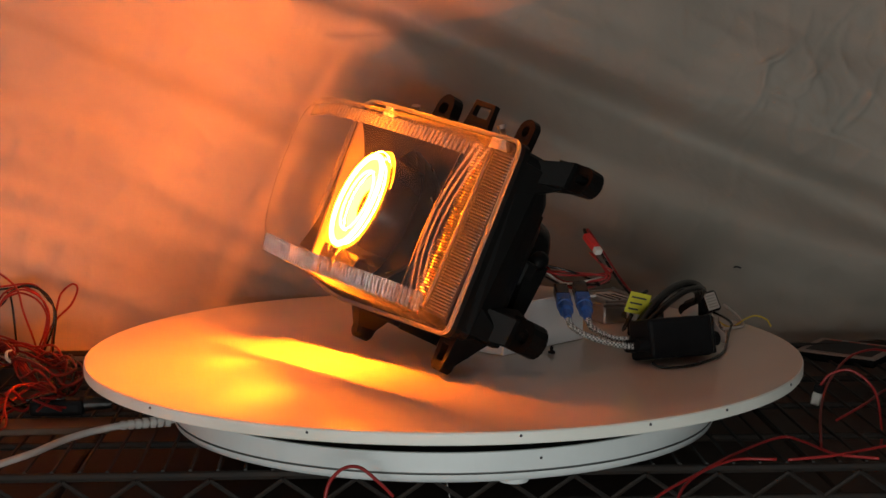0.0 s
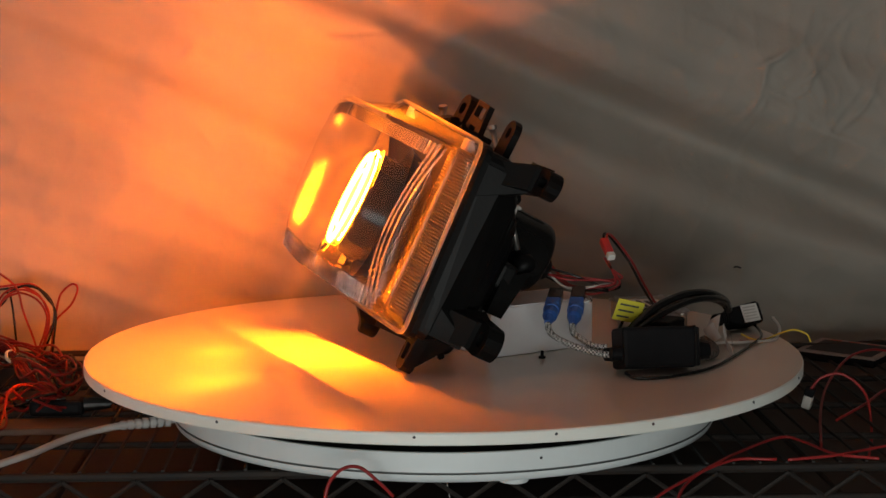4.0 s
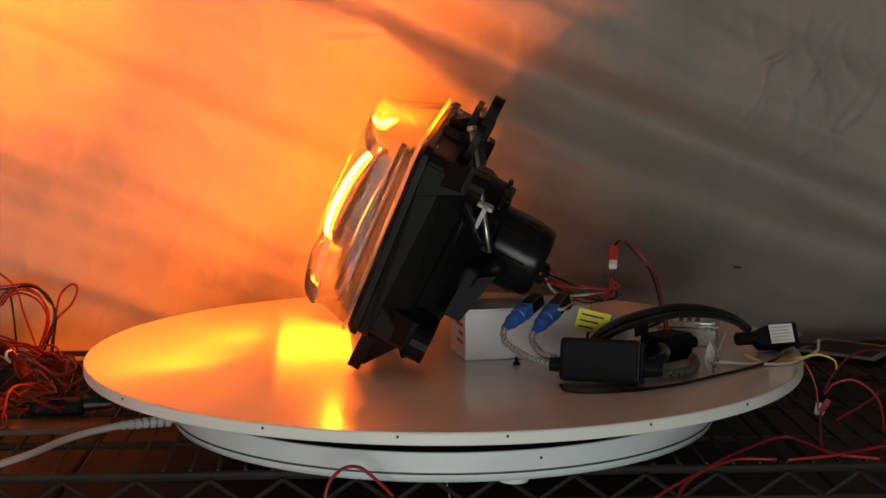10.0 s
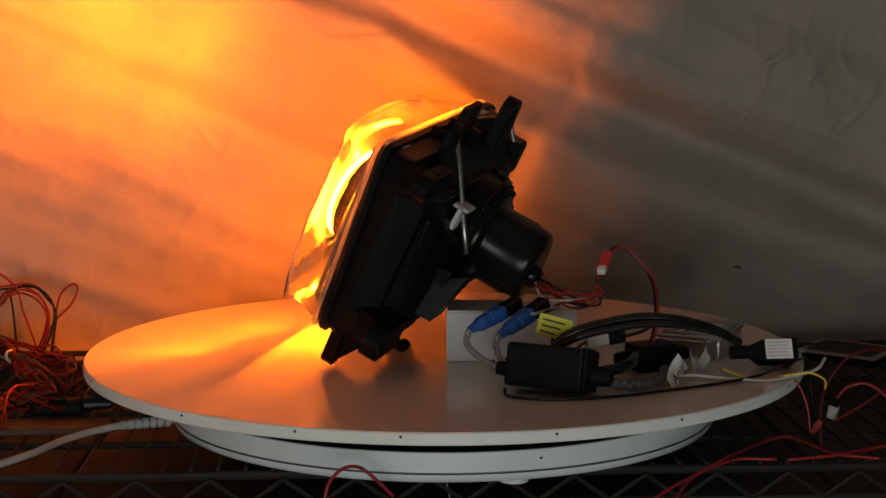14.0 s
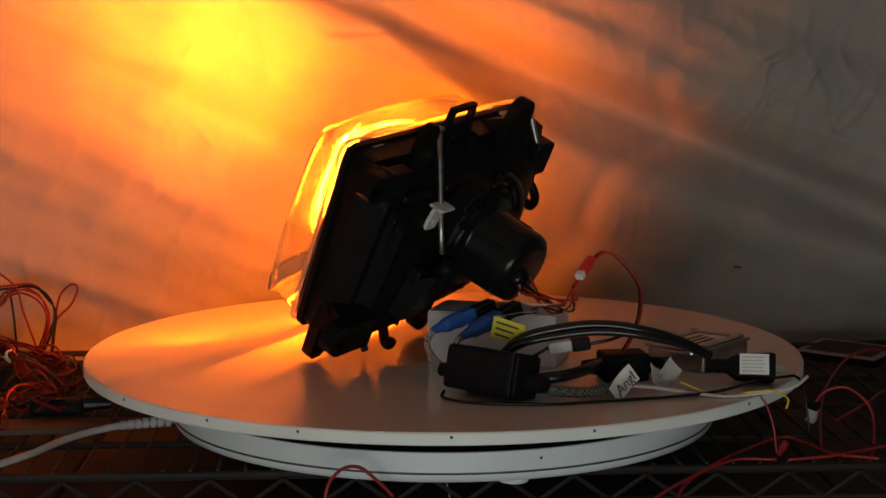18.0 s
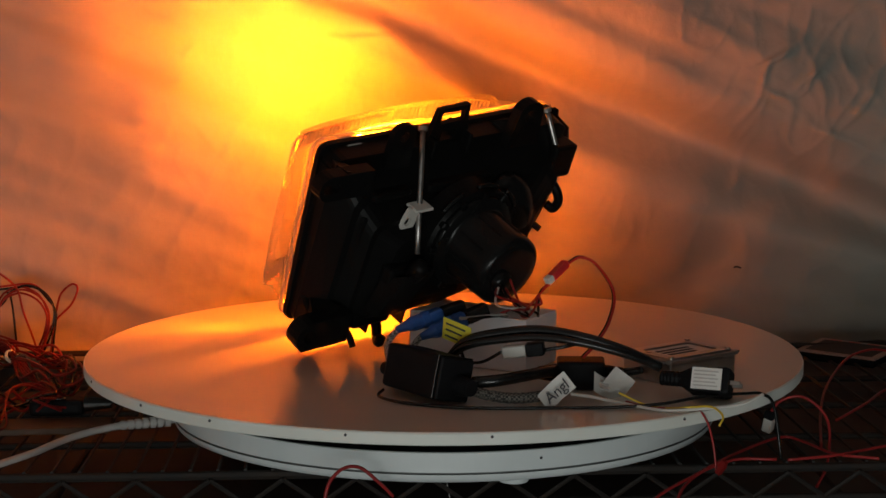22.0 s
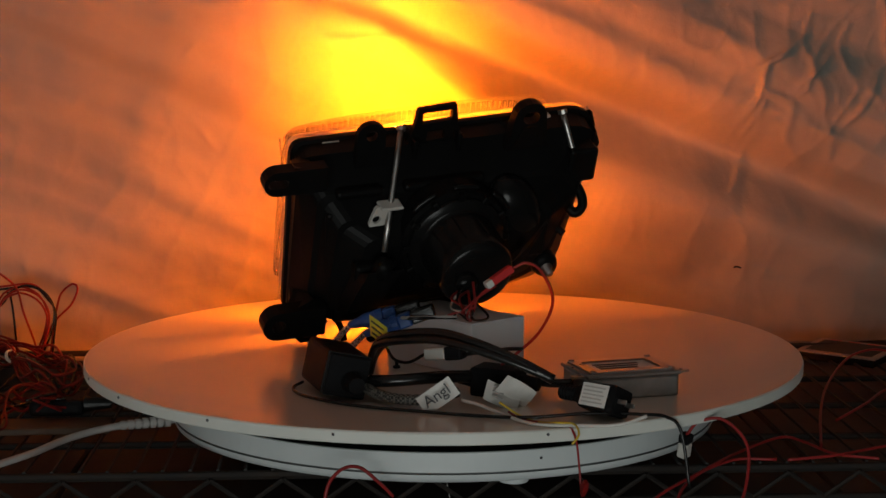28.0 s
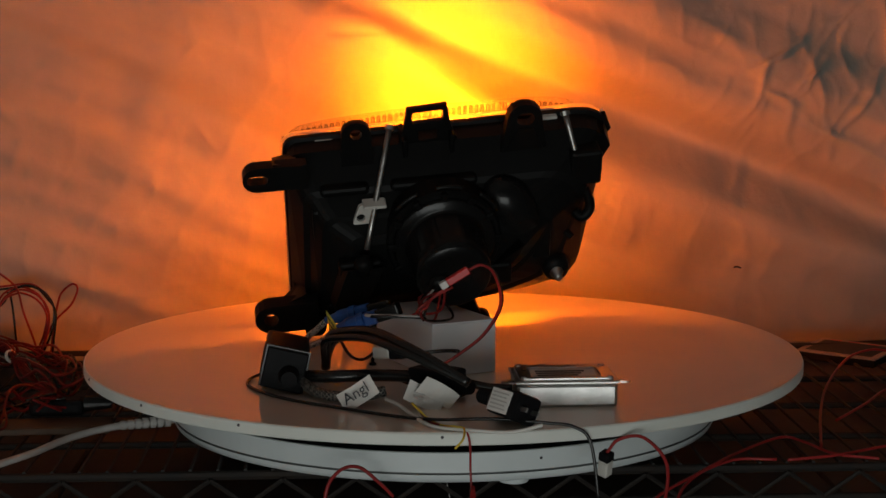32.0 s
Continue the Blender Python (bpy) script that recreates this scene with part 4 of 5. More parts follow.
for k, w in enumerate((0.018, 0.026, 0.014, 0.022)):
    part("print_bar", box((-0.0004, 0.008, 0.034 - 0.007 * k), (0.0, 0.008 + w, 0.0365 - 0.007 * k)), M_PRINT, carton)

# black driver unit
driver = thing("driver_unit", "black plastic lamp driver box with cables at both ends", "driver box")
DM = pose(0.194, -0.050, 0.0036, -13, 1, 29.0)
ride(driver, DM)
part("case", box((-0.034, -0.0165, 0), (0.026, 0.0165, 0.0325), 0.003, 2), M_BLACK, driver)
part("end_plate", box((0.026, -0.0155, 0.001), (0.029, 0.0155, 0.0315), 0.001, 1), M_BLACK, driver)
part("end_seam", box((0.0245, -0.0167, 0.0008), (0.0256, 0.0167, 0.0327), 0.0002, 1), M_CABLE, driver)
part("cable_gland", lathe([(0, 0), (0.008, 0), (0.007, 0.008), (0.006, 0.014), (0, 0.014)], 16, pose(0.029, 0.004, 0.013, 0, 90, 0)), M_BLACK, driver)
part("cable_gland", lathe([(0, 0), (0.006, 0), (0.005, 0.008), (0, 0.008)], 16, pose(-0.034, -0.008, 0.012, 0, -90, 0)), M_BLACK, driver)
part("cable_gland", lathe([(0, 0), (0.006, 0), (0.005, 0.008), (0, 0.008)], 16, pose(-0.034, 0.008, 0.012, 0, -90, 0)), M_BLACK, driver)

# slim metal ballast
ballast = thing("metal_ballast", "slim silver aluminium ballast with a label recess", "ballast")
ride(ballast, pose(0.1475, 0.160, 0, 0, 0, 117.0))
part("case", box((-0.036, -0.026, 0), (0.036, 0.026, 0.0165), 0.002, 2), M_STEEL, ballast)
part("cover", box((-0.0375, -0.0275, 0.0165), (0.0375, 0.0275, 0.0195), 0.001, 2), M_STEEL, ballast)
part("rim", plate(rounded([(-0.034, -0.024), (0.034, -0.024), (0.034, 0.024), (-0.034, 0.024)], 0.003, 3), [rounded([(-0.026, -0.016), (0.026, -0.016), (0.026, 0.016), (-0.026, 0.016)], 0.003, 3)], 0.0014, pose(0, 0, 0.0195)), M_STEEL, ballast)
part("label_plate", box((-0.024, -0.014, 0.0195), (0.024, 0.014, 0.0198)), M_TAG, ballast, "pale label plate")
for k in range(3):
    part("label_bar", box((-0.020, -0.010 + 0.007 * k, 0.0198), (0.010 + 0.003 * k, -0.006 + 0.007 * k, 0.0200)), M_INK, ballast)
for sx in (-1, 1):
    for sy in (-1, 1):
        part("screw", lathe([(0, 0), (0.0024, 0), (0.002, 0.0012), (0, 0.0014)], 10, pose(sx * 0.031, sy * 0.0215, 0.0209)), M_ZINC, ballast)
    part("ear", plate(slot(sx * 0.040, -0.018, 0.003, 0.004), [slot(sx * 0.0405, -0.018, 0, 0.002)], 0.0016, pose(0, 0, 0.0165)), M_STEEL, ballast)

# plug and its loom
plug = thing("wall_plug", "black two-pin plug with a white printed label", "plug")
ride(plug, pose(0.238, 0.152, 0.0, 0, 0, 58.0))
part("body", loft([[(-0.022, y, z) for y, z in rounded([(-0.006, 0.008), (0.006, 0.008), (0.006, 0.019), (-0.006, 0.019)], 0.002, 2)],
                   [(-0.012, y, z) for y, z in rounded([(-0.012, 0.002), (0.012, 0.002), (0.012, 0.023), (-0.012, 0.023)], 0.003, 2)],
                   [(0.018, y, z) for y, z in rounded([(-0.0135, 0.001), (0.0135, 0.001), (0.0135, 0.025), (-0.0135, 0.025)], 0.003, 2)],
                   [(0.022, y, z) for y, z in rounded([(-0.0125, 0.002), (0.0125, 0.002), (0.0125, 0.024), (-0.0125, 0.024)], 0.003, 2)]]), M_BLACK, plug)
lab = part("label", box((-0.010, -0.0142, 0.0035), (0.016, -0.0136, 0.0225)), M_TAG, plug, "white printed label")
for k in range(5):
    part("text_bar", box((-0.008, -0.0146, 0.006 + 0.0032 * k), (0.013 - 0.002 * (k % 2), -0.0142, 0.0072 + 0.0032 * k)), M_GREYCABLE, lab)
for y in (-0.006, 0.006):
    part("pin", box((0.022, y - 0.0007, 0.0105), (0.031, y + 0.0007, 0.0145), 0.0003, 1), M_ZINC, plug, "metal pin")
part("strain_relief", tube([(-0.040, 0, 0.0135), (-0.031, 0, 0.0135), (-0.020, 0, 0.0135)], 0.0062, 10, 6, 0.12), M_BLACK, plug)

for ob in plug.children:
    ob.matrix_basis = Matrix.Translation((-0.004, 0, 0.0015)) @ Matrix.Rotation(radians(-24), 4, "X") @ Matrix.Scale(0.84, 4) @ Matrix.Translation((0, 0, 0.002))

loom = [(0.158, -0.030, 0.010), (0.166, -0.024, 0.028), (0.177, -0.014, 0.040), (0.188, 0.008, 0.0465), (0.202, 0.034, 0.0500), (0.217, 0.060, 0.0470), (0.225, 0.090, 0.0375), (0.226, 0.118, 0.0240)]
for k, (dx, dz, r) in enumerate(((0.0, 0.0, 0.0038), (0.007, -0.004, 0.0029), (-0.006, -0.005, 0.0027))):
    wire("black_cable", [(x + dx * math.sin(math.pi * i / 7), y - 0.4 * dx * math.sin(math.pi * i / 7), z + dz * math.sin(math.pi * i / 7)) for i, (x, y, z) in enumerate(loom)], r, M_CABLE, "thick black cable arching over the plate to the plug", "plug loom")
ytag = thing("warning_tag", "yellow paper warning tag folded round a black cable", "tag")
ride(ytag, pose(0.163, -0.021, 0.042, 12, 14, 44))
part("flag", box((-0.013, -0.0002, -0.008), (0.013, 0.0002, 0.010), 0.0001, 1), M_YTAG, ytag)
for k in range(3):
    part("text_bar", box((-0.010, -0.0006, 0.005 - 0.005 * k), (0.008 - 0.003 * k, -0.0002, 0.0064 - 0.005 * k)), M_INK, ytag)

# blue connectors and braided leads
for k, (a, b) in enumerate((((0.104, -0.048, 0.039), (0.100, -0.011, 0.0495)), ((0.1205, -0.032, 0.036), (0.116, 0.004, 0.0490)))):
    a, b = Vector(a), Vector(b)
    d = (b - a)
    con = thing("blue_connector", "blue plastic push-fit cable connector", "connector", "blue connectors")
    rot_ = d.to_track_quat("X", "Z").to_matrix().to_4x4()
    ride(con, Matrix.Translation(a) @ rot_)
    L = d.length
    part("plug_shell", lathe([(0, 0), (0.0048, 0), (0.006, 0.003), (0.006, 0.012), (0.0068, 0.0125), (0.0068, 0.018), (0, 0.018)], 14, pose(0, 0, 0, 0, 90, 0)), M_BLUE, con, "", False)
    part("socket_shell", box((0.018, -0.006, -0.0055), (L * 0.75, 0.006, 0.0055), 0.0015, 2), M_BLUE, con)
    part("boot", box((L * 0.75, -0.0058, -0.0052), (L * 1.25, 0.0058, 0.0052), 0.0015, 2), M_CABLE, con, "black rubber boot")
    part("nose", lathe([(0, -0.010), (0.0028, -0.010), (0.004, -0.003), (0.0046, 0.0005), (0, 0.001)], 12, pose(0, 0, 0, 0, 90, 0)), M_BLUE, con)
wire("braided_lead", [(0.105, -0.057, 0.036), (0.1075, -0.062, 0.031), (0.115, -0.066, 0.026), (0.132, -0.068, 0.020), (0.150, -0.067, 0.016), (0.160, -0.066, 0.0155)], 0.0026, M_BRAID, "black-and-white braided lead from the driver", "braided leads")
wire("braided_lead", [(0.1215, -0.041, 0.033), (0.1235, -0.046, 0.028), (0.130, -0.050, 0.024), (0.142, -0.057, 0.020), (0.153, -0.056, 0.019)], 0.0026, M_BRAID, "black-and-white braided lead from the driver", "braided leads")
wire("corrugated_sleeve", [(0.208, -0.022, 0.010), (0.220, -0.008, 0.007), (0.228, 0.012, 0.006), (0.224, 0.034, 0.007), (0.214, 0.048, 0.010)], 0.0038, M_SLEEVE, "dark grey braided sleeve curling on the plate", ridge=0.12)
wire("black_lead", [(0.207, -0.018, 0.014), (0.212, 0.000, 0.016), (0.204, 0.022, 0.017), (0.190, 0.040, 0.016), (0.178, 0.056, 0.014)], 0.0046, M_CABLE, "thick black lead from the driver")
wire("black_wire", [(0.172, -0.078, 0.004), (0.182, -0.083, 0.0016), (0.204, -0.072, 0.0016), (0.224, -0.044, 0.0016), (0.236, -0.012, 0.0016), (0.243, 0.028, 0.0016), (0.250, 0.075, 0.0016), (0.256, 0.110, 0.004), (0.247, 0.146, 0.006), (0.236, 0.180, 0.004), (0.228, 0.197, 0.001), (0.2245, 0.2075, -0.010), (0.225, 0.214, -0.050)], 0.0012, M_CABLE, "thin black wire trailing off the plate's edge")

# inline boxes and small connectors
inl = thing("inline_box", "small black inline module", "module")
ride(inl, pose(0.176, 0.072, 0.0, 0, 0, 75))
part("case", box((-0.018, -0.013, 0.0005), (0.018, 0.013, 0.022), 0.002, 2), M_BLACK, inl)
part("boot", lathe([(0, 0), (0.007, 0), (0.005, 0.014), (0, 0.014)], 14, pose(0.018, 0, 0.011, 0, 90, 0)), M_BLACK, inl)
part("boot", lathe([(0, 0), (0.007, 0), (0.005, 0.014), (0, 0.014)], 14, pose(-0.018, 0, 0.011, 0, -90, 0)), M_BLACK, inl)
con2 = thing("wire_connector", "small black and clear two-way wire connector", "connector")
ride(con2, pose(0.166, 0.030, 0.028, 0, -8, 70))
part("clear_shell", box((-0.016, -0.005, -0.004), (0.002, 0.005, 0.005), 0.001, 1), M_NYLON, con2, "translucent nylon half")
part("black_shell", box((0.002, -0.0055, -0.0045), (0.016, 0.0055, 0.0055), 0.001, 1), M_BLACK, con2, "black half")
wire("black_wire", [(0.171, 0.045, 0.029), (0.176, 0.060, 0.032), (0.172, 0.076, 0.034), (0.178, 0.090, 0.036)], 0.0014, M_CABLE, "thin black wire to the small connector")
wire("black_wire", [(0.161, 0.015, 0.027), (0.154, 0.000, 0.018), (0.152, -0.012, 0.020), (0.158, -0.018, 0.034)], 0.0012, M_CABLE, "thin black wire to the small connector")
wire("black_lead", [(0.170, 0.094, 0.011), (0.165, 0.110, 0.008), (0.160, 0.125, 0.008)], 0.0032, M_CABLE, "short black lead to the metal ballast")

# red connector and red wires from the cap
LCAP = TWIST.inverted() @ LAMP @ Vector((0.106, -0.139, 0.087))
red = thing("red_connector", "red two-pin plug joining red and black wires", "connector")
ride(red, Matrix.Translation((0.130, 0.062, 0.079)) @ (Vector((-0.012, 0.020, 0.014))).to_track_quat("X", "Z").to_matrix().to_4x4())
part("shell", box((-0.002, -0.0036, -0.003), (0.017, 0.0036, 0.003), 0.0008, 1), M_REDSHELL, red)
part("nose", box((-0.008, -0.0034, -0.0028), (-0.002, 0.0034, 0.0028), 0.0006, 1), M_WHITE, red, "white plastic nose")
for k, (mat, d) in enumerate(((M_CABLE, 0.0), (M_RED, 0.003))):
    wire("arched_wire", [(0.122 + d, 0.076, 0.088), (0.121 + d, 0.086, 0.092), (0.125 + d, 0.098, 0.086), (0.138 + d, 0.108, 0.066), (0.152 + d, 0.100, 0.045), (0.166 + d, 0.084, 0.030), (0.173 + d, 0.074, 0.023)], 0.0011, mat, ("black" if mat is M_CABLE else "red") + " wire arching from the red plug", "lamp wires")
random.seed(4)
for k in range(7):
    e = Vector((0.128, 0.060, 0.074)) if k < 4 else Vector((0.112, 0.026, 0.048))
    a = LCAP + Vector((random.uniform(-0.004, 0.004), random.uniform(-0.006, 0.006), random.uniform(-0.006, 0.006)))
    m1 = LCAP + Vector((0.020 + 0.012 * random.random(), -0.012 + 0.034 * random.random(), 0.006 - 0.030 * random.random()))
    m2 = Vector((0.132 + 0.012 * random.random(), 0.036 + 0.014 * random.random(), 0.048 + 0.014 * random.random()))
    wire("lamp_wire", [tuple(a), tuple(m1), tuple(m2), tuple(e + Vector((0.007, -0.010, -0.008)) if k < 4 else tuple(e + Vector((0.004, 0.006, 0.003)))), tuple(e + Vector((random.uniform(-0.003, 0.003), random.uniform(-0.003, 0.003), 0)))], 0.001, (M_RED, M_CABLE, M_RED, M_RED, M_WHITE, M_RED, M_CABLE)[k],
         ("red", "black", "red", "red", "white", "red", "black")[k] + " wire looping out of the lamp's cap", "lamp wires")
for k, z in enumerate((0.046, 0.0465)):
    wire("white_wire" if k else "black_wire", [(0.112, 0.030, z), (0.120, 0.016, z + 0.001), (0.128, -0.002 - 0.006 * k, z + 0.001), (0.124, -0.010, 0.047)], 0.0013, M_GREYCABLE if k else M_CABLE, "grey wire on the carton" if k else "black wire on the carton")

# paper tags with their leads
def tag_flag(m, label, lettering=False):
    ob = thing("paper_tag", label, "tag", "paper tags")
    ride(ob, m)
    bm = bmesh.new()
    rows = []
    for i in range(9):
        x = -0.014 + 0.028 * i / 8
        y = 0.004 * math.sin((x + 0.014) * 90)
        rows.append([bm.verts.new((x, y, z)) for z in (0.0, 0.007, 0.015)])
    for a, b in zip(rows, rows[1:]):
        for j in range(2):
            bm.faces.new((a[j], b[j], b[j + 1], a[j + 1]))
    geo = bmesh.ops.extrude_face_region(bm, geom=bm.faces[:])
    bmesh.ops.translate(bm, verts=[v for v in geo["geom"] if isinstance(v, bmesh.types.BMVert)], vec=(0, 0.0003, 0))
    part("paper", bm, M_TAG, ob)
    return ob


T1 = tag_flag(pose(0.239, 0.042, 0.0060, -16, -34, 108), "curled white paper tag with dark handwriting on a lead")
cu = bpy.data.curves.new("handwriting", "FONT")
cu.body, cu.size, cu.extrude = "Angl", 0.0115, 0.0001
tmp = new("handwriting", cu)
dg = bpy.context.evaluated_depsgraph_get()
me = bpy.data.meshes.new_from_object(tmp.evaluated_get(dg))
bpy.data.objects.remove(tmp)
me.materials.clear()
me.materials.append(M_INK)
txt = new("handwriting", me)
txt.parent = T1
txt.matrix_basis = pose(-0.011, -0.0012, 0.0045, 90, 0, 0)
T2 = tag_flag(pose(0.222, 0.080, 0.0035, -24, 22, 112), "folded white paper tag with faint print on a lead")
for k in range(3):
    part("text_bar", box((-0.008, -0.0007, 0.004 + 0.0035 * k), (0.000, 0.0002, 0.0052 + 0.0035 * k)), M_GREYCABLE, T2)
T3 = tag_flag(pose(0.217, 0.086, 0.006, 20, 34, 120), "folded white paper tag with faint print on a lead")
wire("white_wire", [(0.222, 0.052, 0.006), (0.230, 0.066, 0.005), (0.246, 0.084, 0.003), (0.266, 0.108, 0.0015), (0.268, 0.135, 0.002), (0.266, 0.165, 0.003), (0.258, 0.185, 0.008)], 0.0013, M_WHITE, "thin white wire lying along the plate")
wire("red_wire", [(0.240, 0.088, 0.003), (0.254, 0.100, 0.0014), (0.262, 0.118, 0.0014), (0.266, 0.132, 0.001), (0.271, 0.138, -0.006), (0.277, 0.141, -0.022), (0.279, 0.143, -0.042)], 0.0008, M_RED, "thin red wire hanging off the plate's edge", "trailing wires")
wire("yellow_wire", [(0.242, 0.082, 0.010), (0.251, 0.098, 0.003), (0.260, 0.112, 0.0014), (0.270, 0.128, 0.004), (0.281, 0.138, 0.006), (0.292, 0.142, 0.002), (0.296, 0.138, -0.004)], 0.0008, M_YELLOW, "thin yellow wire hanging off the plate's edge", "trailing wires")
clip = thing("red_clip", "small red insulated clip hanging on thin wires", "clip")
ride(clip, pose(0.285, 0.146, -0.034, 0, 30, 28))
part("sleeve", loft([[(-0.0032, -0.0022, 0.004), (0.0032, -0.0022, 0.004), (0.0032, 0.0022, 0.004), (-0.0032, 0.0022, 0.004)], [(-0.0042, -0.003, -0.004), (0.0042, -0.003, -0.004), (0.0042, 0.003, -0.004), (-0.0042, 0.003, -0.004)], [(-0.0024, -0.002, -0.016), (0.0024, -0.002, -0.016), (0.0024, 0.002, -0.016), (-0.0024, 0.002, -0.016)]]), M_DARKRED, clip)
for ob in clip.children:
    ob.matrix_basis = Matrix.Scale(0.62, 4)

# small dark screw lying on the plate
bolt = thing("small_screw", "tiny black screw lying on the plate", "screw")
ride(bolt, pose(0.092, -0.022, 0.0, 0, 0, 30))
part("head", lathe([(0, 0), (0.003, 0), (0.003, 0.002), (0, 0.003)], 12), M_BLACK, bolt)
part("shank", lathe([(0, 0.002), (0.0014, 0.002), (0.0014, 0.006), (0, 0.007)], 10), M_BLACK, bolt)


# ---- things on the shelf ----
def shelf_wire(name, pts, r, mat, label, group=""):
    o = Vector((pts[0][0], pts[0][1], 0.0))
    ob = thing(name, label, "cable", group, Matrix.Translation(o))
    part("strand", tube([tuple(Vector(p) - o) for p in pts], r, 8, 8), mat, ob, "", True)
    return ob


power = shelf_wire("power_cable", [(-0.190, -0.052, 0.012), (-0.216, -0.061, 0.0095), (-0.241, -0.069, 0.008), (-0.262, -0.079, 0.008), (-0.283, -0.091, 0.006), (-0.300, -0.115, 0.005), (-0.315, -0.150, 0.004), (-0.331, -0.181, 0.004), (-0.347, -0.215, 0.004), (-0.36, -0.26, 0.0)], 0.0030, M_GREYCABLE, "light grey power cable with ribbed strain relief")
for k in range(7):
    part("relief_ring", lathe([(0.0030, -0.0022), (0.0050 - 0.0002 * k, -0.0022), (0.0050 - 0.0002 * k, 0.0022), (0.0030, 0.0022)], 14, Matrix.Translation((-0.036 - 0.0056 * k, -0.0135 - 0.0021 * k, 0.0088 - 0.0001 * k)) @ Matrix.Rotation(radians(20), 4, "Z") @ Matrix.Rotation(radians(90), 4, "Y")), M_GREYCABLE, power)

random.seed(11)
# tall loops of an unravelled coil
ARCHES = ([(-0.445, 0.099), (-0.431, 0.095), (-0.413, 0.079), (-0.407, 0.056), (-0.396, 0.025), (-0.393, 0.010)],
          [(-0.444, 0.049), (-0.432, 0.060), (-0.424, 0.071), (-0.408, 0.077), (-0.391, 0.070), (-0.382, 0.055), (-0.384, 0.034), (-0.393, 0.012)],
          [(-0.443, 0.074), (-0.432, 0.075), (-0.402, 0.077), (-0.388, 0.065), (-0.380, 0.052), (-0.382, 0.026), (-0.384, 0.008)],
          [(-0.386, 0.008), (-0.384, 0.035), (-0.381, 0.056), (-0.376, 0.070), (-0.365, 0.079), (-0.359, 0.075), (-0.365, 0.060), (-0.379, 0.046), (-0.389, 0.031), (-0.396, 0.011)],
          [(-0.430, 0.071), (-0.427, 0.064), (-0.425, 0.041), (-0.423, 0.010)])
for k, (which, dx, dz, dark) in enumerate(((0, 0, 0, 0), (1, 0, 0, 0), (1, -0.003, -0.004, 0), (1, 0.003, 0.003, 1), (1, -0.005, 0.001, 0), (2, 0, 0, 1), (2, -0.002, 0.002, 0), (3, 0, 0, 0), (4, 0, 0, 1))):
    pts = [(x + dx, 0.200 + 0.004 * k - 0.016 + 0.004 * math.sin(7 * i), max(0.004, z + dz)) for i, (x, z) in enumerate(ARCHES[which])]
    shelf_wire("coiled_wire", pts, 0.0011, M_CABLE if dark else M_DARKRED, ("black" if dark else "red") + " wire in a loose upright loop", "wire coil")
# hanks lying on the shelf
for k in range(11):
    dark = k % 5 == 3
    j = random.uniform
    grow = 0.82 + 0.05 * (k % 6)
    pts = [(-0.374 + (x + 0.374) * grow + j(-0.004, 0.004), 0.075 + (y - 0.075) * grow + j(-0.008, 0.008), 0.006 + 0.030 * j(0.2, 1.0)) for x, y in
           ((-0.447, 0.188), (-0.425, 0.166), (-0.392, 0.141), (-0.362, 0.127), (-0.334, 0.076), (-0.319, 0.028), (-0.324, -0.004), (-0.347, 0.023), (-0.385, 0.093), (-0.414, 0.146), (-0.440, 0.171))]
    shelf_wire("coiled_wire", pts, 0.0011, M_CABLE if dark else M_DARKRED, ("black" if dark else "red") + " wire in a flat tied hank", "wire coil")
for k in range(9):
    dark = k % 4 == 2
    j = random.uniform
    pts = [(x + j(-0.005, 0.005) - 0.004 * (k % 3), y + j(-0.010, 0.010) - 0.006 * (k % 4), 0.006 + 0.026 * j(0.2, 1.0)) for x, y in ((-0.362, -0.165), (-0.352, -0.102), (-0.358, -0.054), (-0.350, -0.022), (-0.333, -0.013), (-0.316, -0.035), (-0.330, -0.050))]
    shelf_wire("coiled_wire", pts, 0.0011, M_CABLE if dark else M_DARKRED, ("black" if dark else "red") + " wire in a bent hank", "wire coil")
tie = thing("cable_tie", "white cable tie round the red coil", "cable tie", m=pose(-0.402, 0.118, 0.026, 70, 10, 60))
part("band", lathe([(0.0050, -0.0014), (0.0062, -0.0014), (0.0062, 0.0014), (0.0050, 0.0014), (0.0050, -0.0014)], 20), M_WHITE, tie)
part("head", box((0.0052, -0.0022, -0.0022), (0.0095, 0.0022, 0.0022), 0.0005, 1), M_WHITE, tie)
scrap = thing("wood_strip", "pale strip of wood lying on the shelf", "wood strip", m=pose(-0.318, -0.062, 0.0005, 0, 0, 6))
part("strip", box((-0.075, -0.018, 0), (0.045, 0.018, 0.006), 0.001, 1), M_PINE, scrap)
blk = thing("black_plug_pack", "black cable connector lying among red wires", "connector", m=pose(-0.300, -0.034, 0.007, 0, 0, 4))
part("body", box((-0.045, -0.011, 0), (0.0, 0.011, 0.014), 0.004, 2), M_BLACK, blk)
part("boot", lathe([(0, 0), (0.007, 0), (0.004, 0.022), (0, 0.022)], 14, pose(0, 0, 0.009, 0, 90, 0)), M_CABLE, blk)
part("lead", tube([(0.02, 0, 0.009), (0.04, 0.006, 0.012), (0.055, 0.002, 0.010), (0.045, -0.006, 0.009), (0.025, -0.002, 0.009)], 0.0013, 6, 6), M_CABLE, blk)

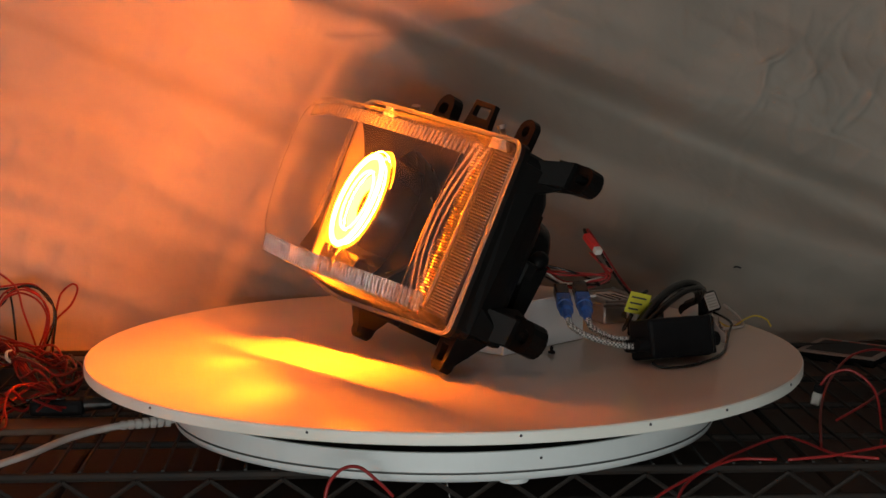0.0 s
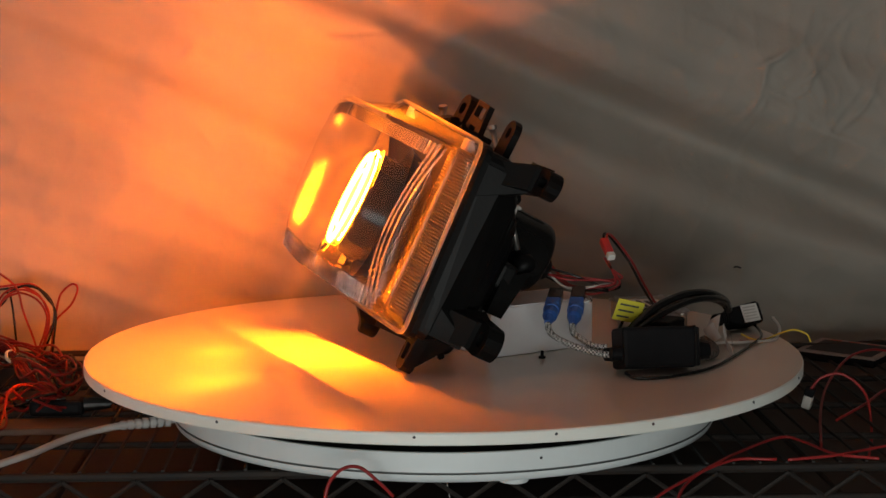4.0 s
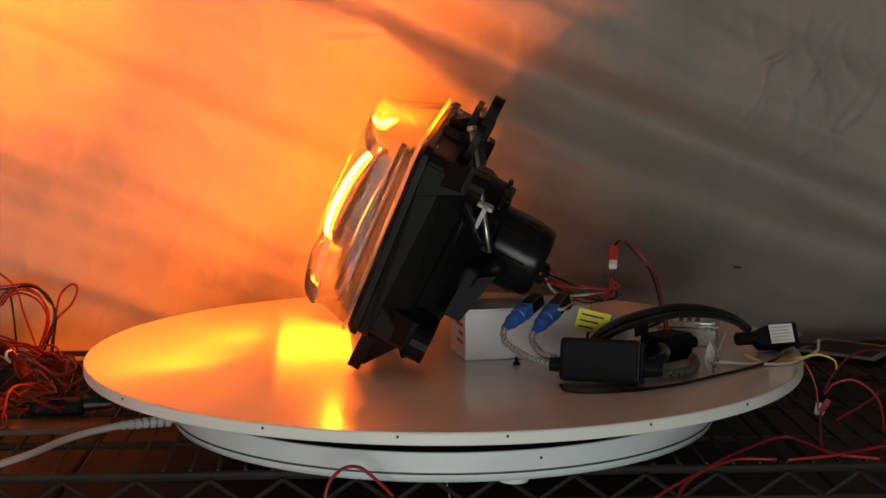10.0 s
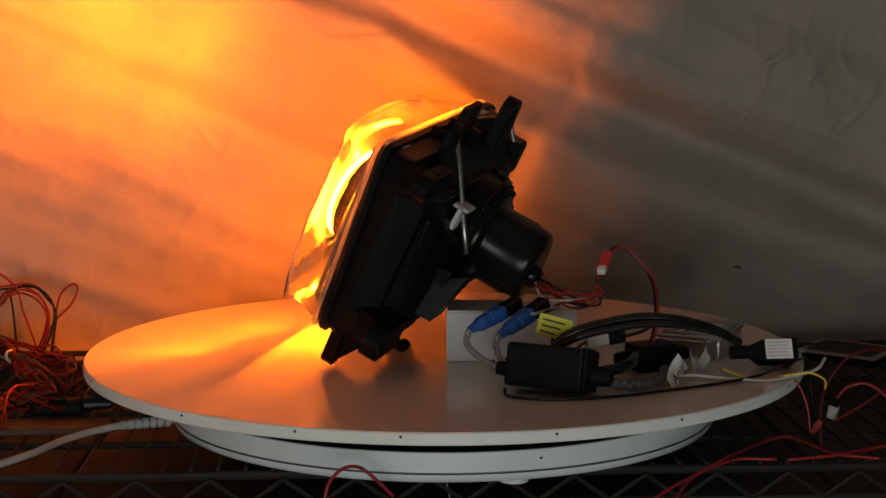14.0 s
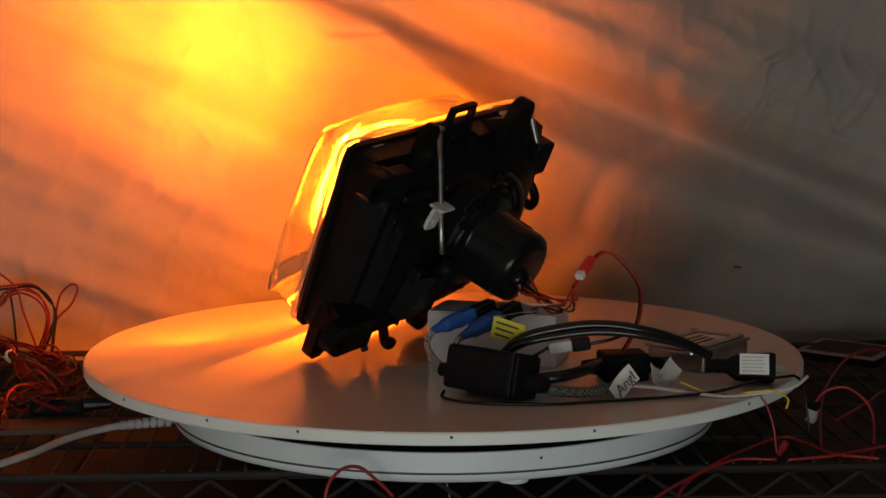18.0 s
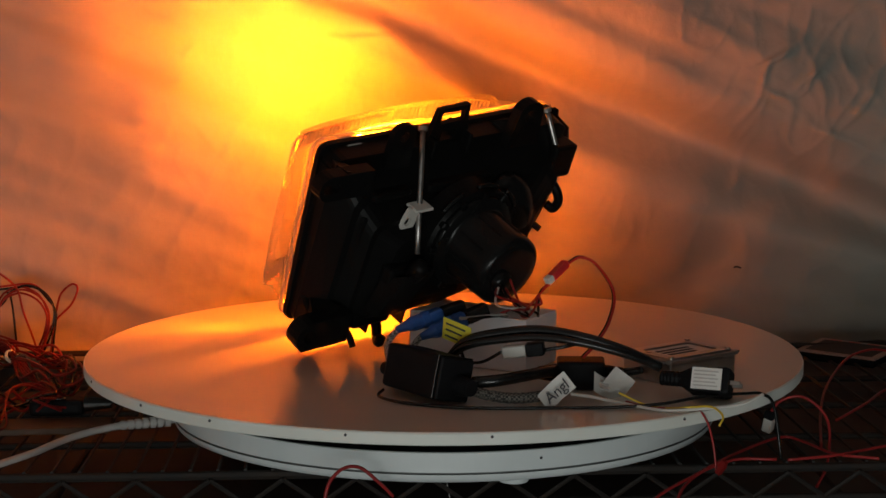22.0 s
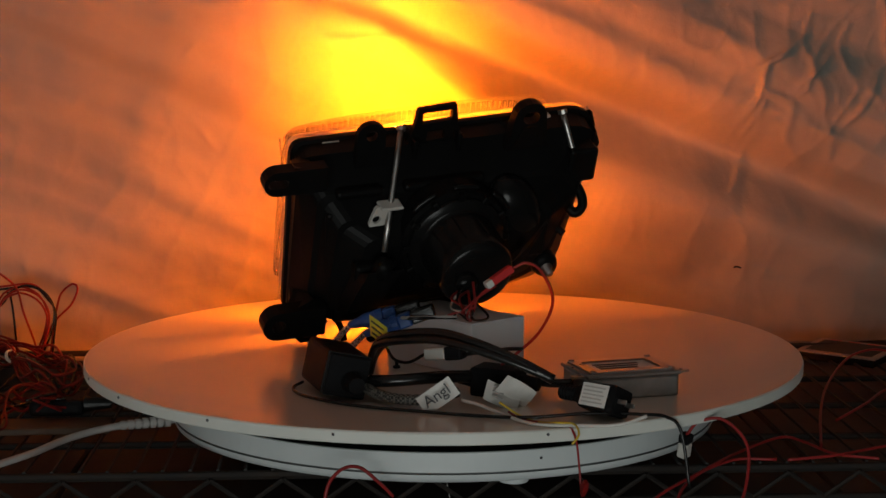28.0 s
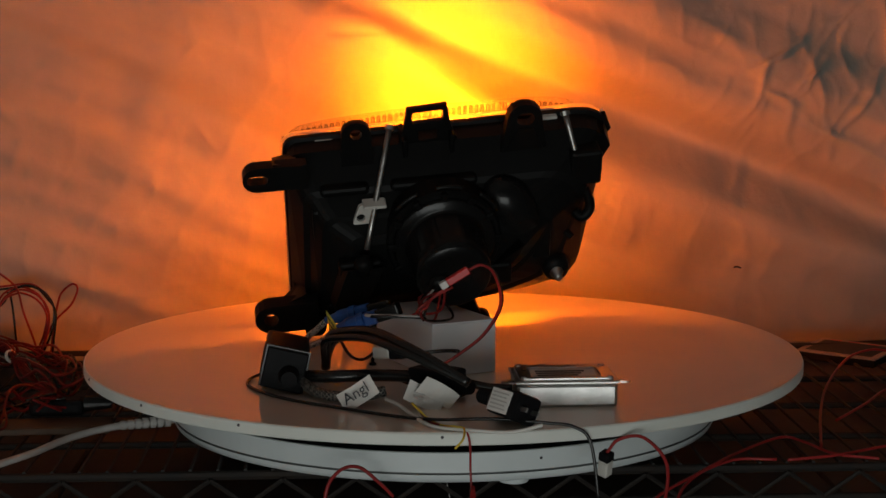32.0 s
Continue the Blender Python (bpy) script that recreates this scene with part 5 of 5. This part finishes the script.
card = thing("framed_card", "flat dark card with a pale red border", "card", m=pose(0.408, 0.247, 0.006, 3, 0, -38))
part("sheet", box((-0.042, -0.030, 0), (0.042, 0.030, 0.0015)), M_CARD, card, "pale bordered sheet")
part("picture", box((-0.035, -0.023, 0.0015), (0.035, 0.023, 0.0019)), M_DARK, card, "dark printed panel")
part("spacer", box((-0.04, -0.028, -0.0085), (0.04, 0.028, -0.0005), 0.001, 1), M_BLACK, card, "black backing block")
for k in range(3):
    part("print_bar", box((-0.030 + 0.02 * k, 0.0235, 0.0015), (-0.018 + 0.02 * k, 0.0275, 0.0018)), M_PRINT, card)

for pts, r in (([(-0.085, -0.268, -0.06), (-0.083, -0.262, 0.0), (-0.074, -0.256, 0.018), (-0.060, -0.250, 0.020), (-0.046, -0.246, 0.008), (-0.036, -0.24, -0.004)], 0.0013),):
    shelf_wire("red_wire", pts, r, M_RED, "red wire looping up at the shelf's front edge", "shelf wires")
for pts in ([(0.121, -0.297, -0.030), (0.145, -0.253, -0.006), (0.186, -0.209, 0.004), (0.228, -0.147, 0.004), (0.267, -0.107, 0.005), (0.283, -0.116, 0.004), (0.300, -0.150, 0.003), (0.329, -0.168, 0.004)],
            [(0.157, -0.283, -0.040), (0.171, -0.227, -0.004), (0.214, -0.172, 0.003), (0.252, -0.166, 0.003)],
            [(0.260, -0.168, 0.003), (0.299, -0.158, 0.004), (0.345, -0.130, 0.004), (0.40, -0.10, 0.003)],
            [(0.294, -0.130, 0.003), (0.320, -0.016, 0.004), (0.346, 0.072, 0.008), (0.385, 0.160, 0.014), (0.416, 0.195, 0.016), (0.441, 0.205, 0.012), (0.48, 0.20, 0.004)],
            [(0.326, -0.046, 0.004), (0.363, 0.005, 0.006), (0.400, 0.072, 0.004), (0.45, 0.12, 0.004)]):
    shelf_wire("red_wire", pts, 0.0012, M_RED, "red wire lying on the wire shelf", "shelf wires")

# white connector dragged along by the trailing wire
drag = thing("dragged_connector", "small white and black connector dragged by a wire", "connector")
part("white_half", box((-0.004, -0.004, -0.008), (0.004, 0.004, 0.004), 0.001, 1), M_NYLON, drag)
part("black_half", box((-0.0042, -0.0042, 0.004), (0.0042, 0.0042, 0.011), 0.001, 1), M_BLACK, drag)
part("lead", tube([(0, 0, 0.010), (0.006, 0.004, 0.022), (0.022, 0.010, 0.028), (0.045, 0.006, 0.018), (0.060, -0.020, -0.002), (0.065, -0.050, -0.008)], 0.0012, 8, 8), M_RED, drag, "red and black lead", True)
DRAG = [(0, 0.325, 0.020, 0.010), (6, 0.312, -0.002, 0.010), (14, 0.327, -0.032, 0.010), (19, 0.297, -0.050, 0.010), (24, 0.236, -0.118, 0.012), (29, 0.157, -0.247, 0.030), (32, 0.112, -0.268, 0.026)]


def motions():
    times = [2 * i for i in range(17)]
    lift = Matrix.Translation((0, 0, TZ))
    walk(disc, [(t, lift @ pose(0, 0, 0, 0, 0, turn(t))) for t in times])
    for ob, m in RIDERS:
        walk(ob, [(t, lift @ pose(0, 0, 0, 0, 0, turn(t)) @ m) for t in times])
    walk(drag, [(t, pose(x, y, z, 12, 14, -20 - 0.6 * t)) for t, x, y, z in DRAG])


motions()
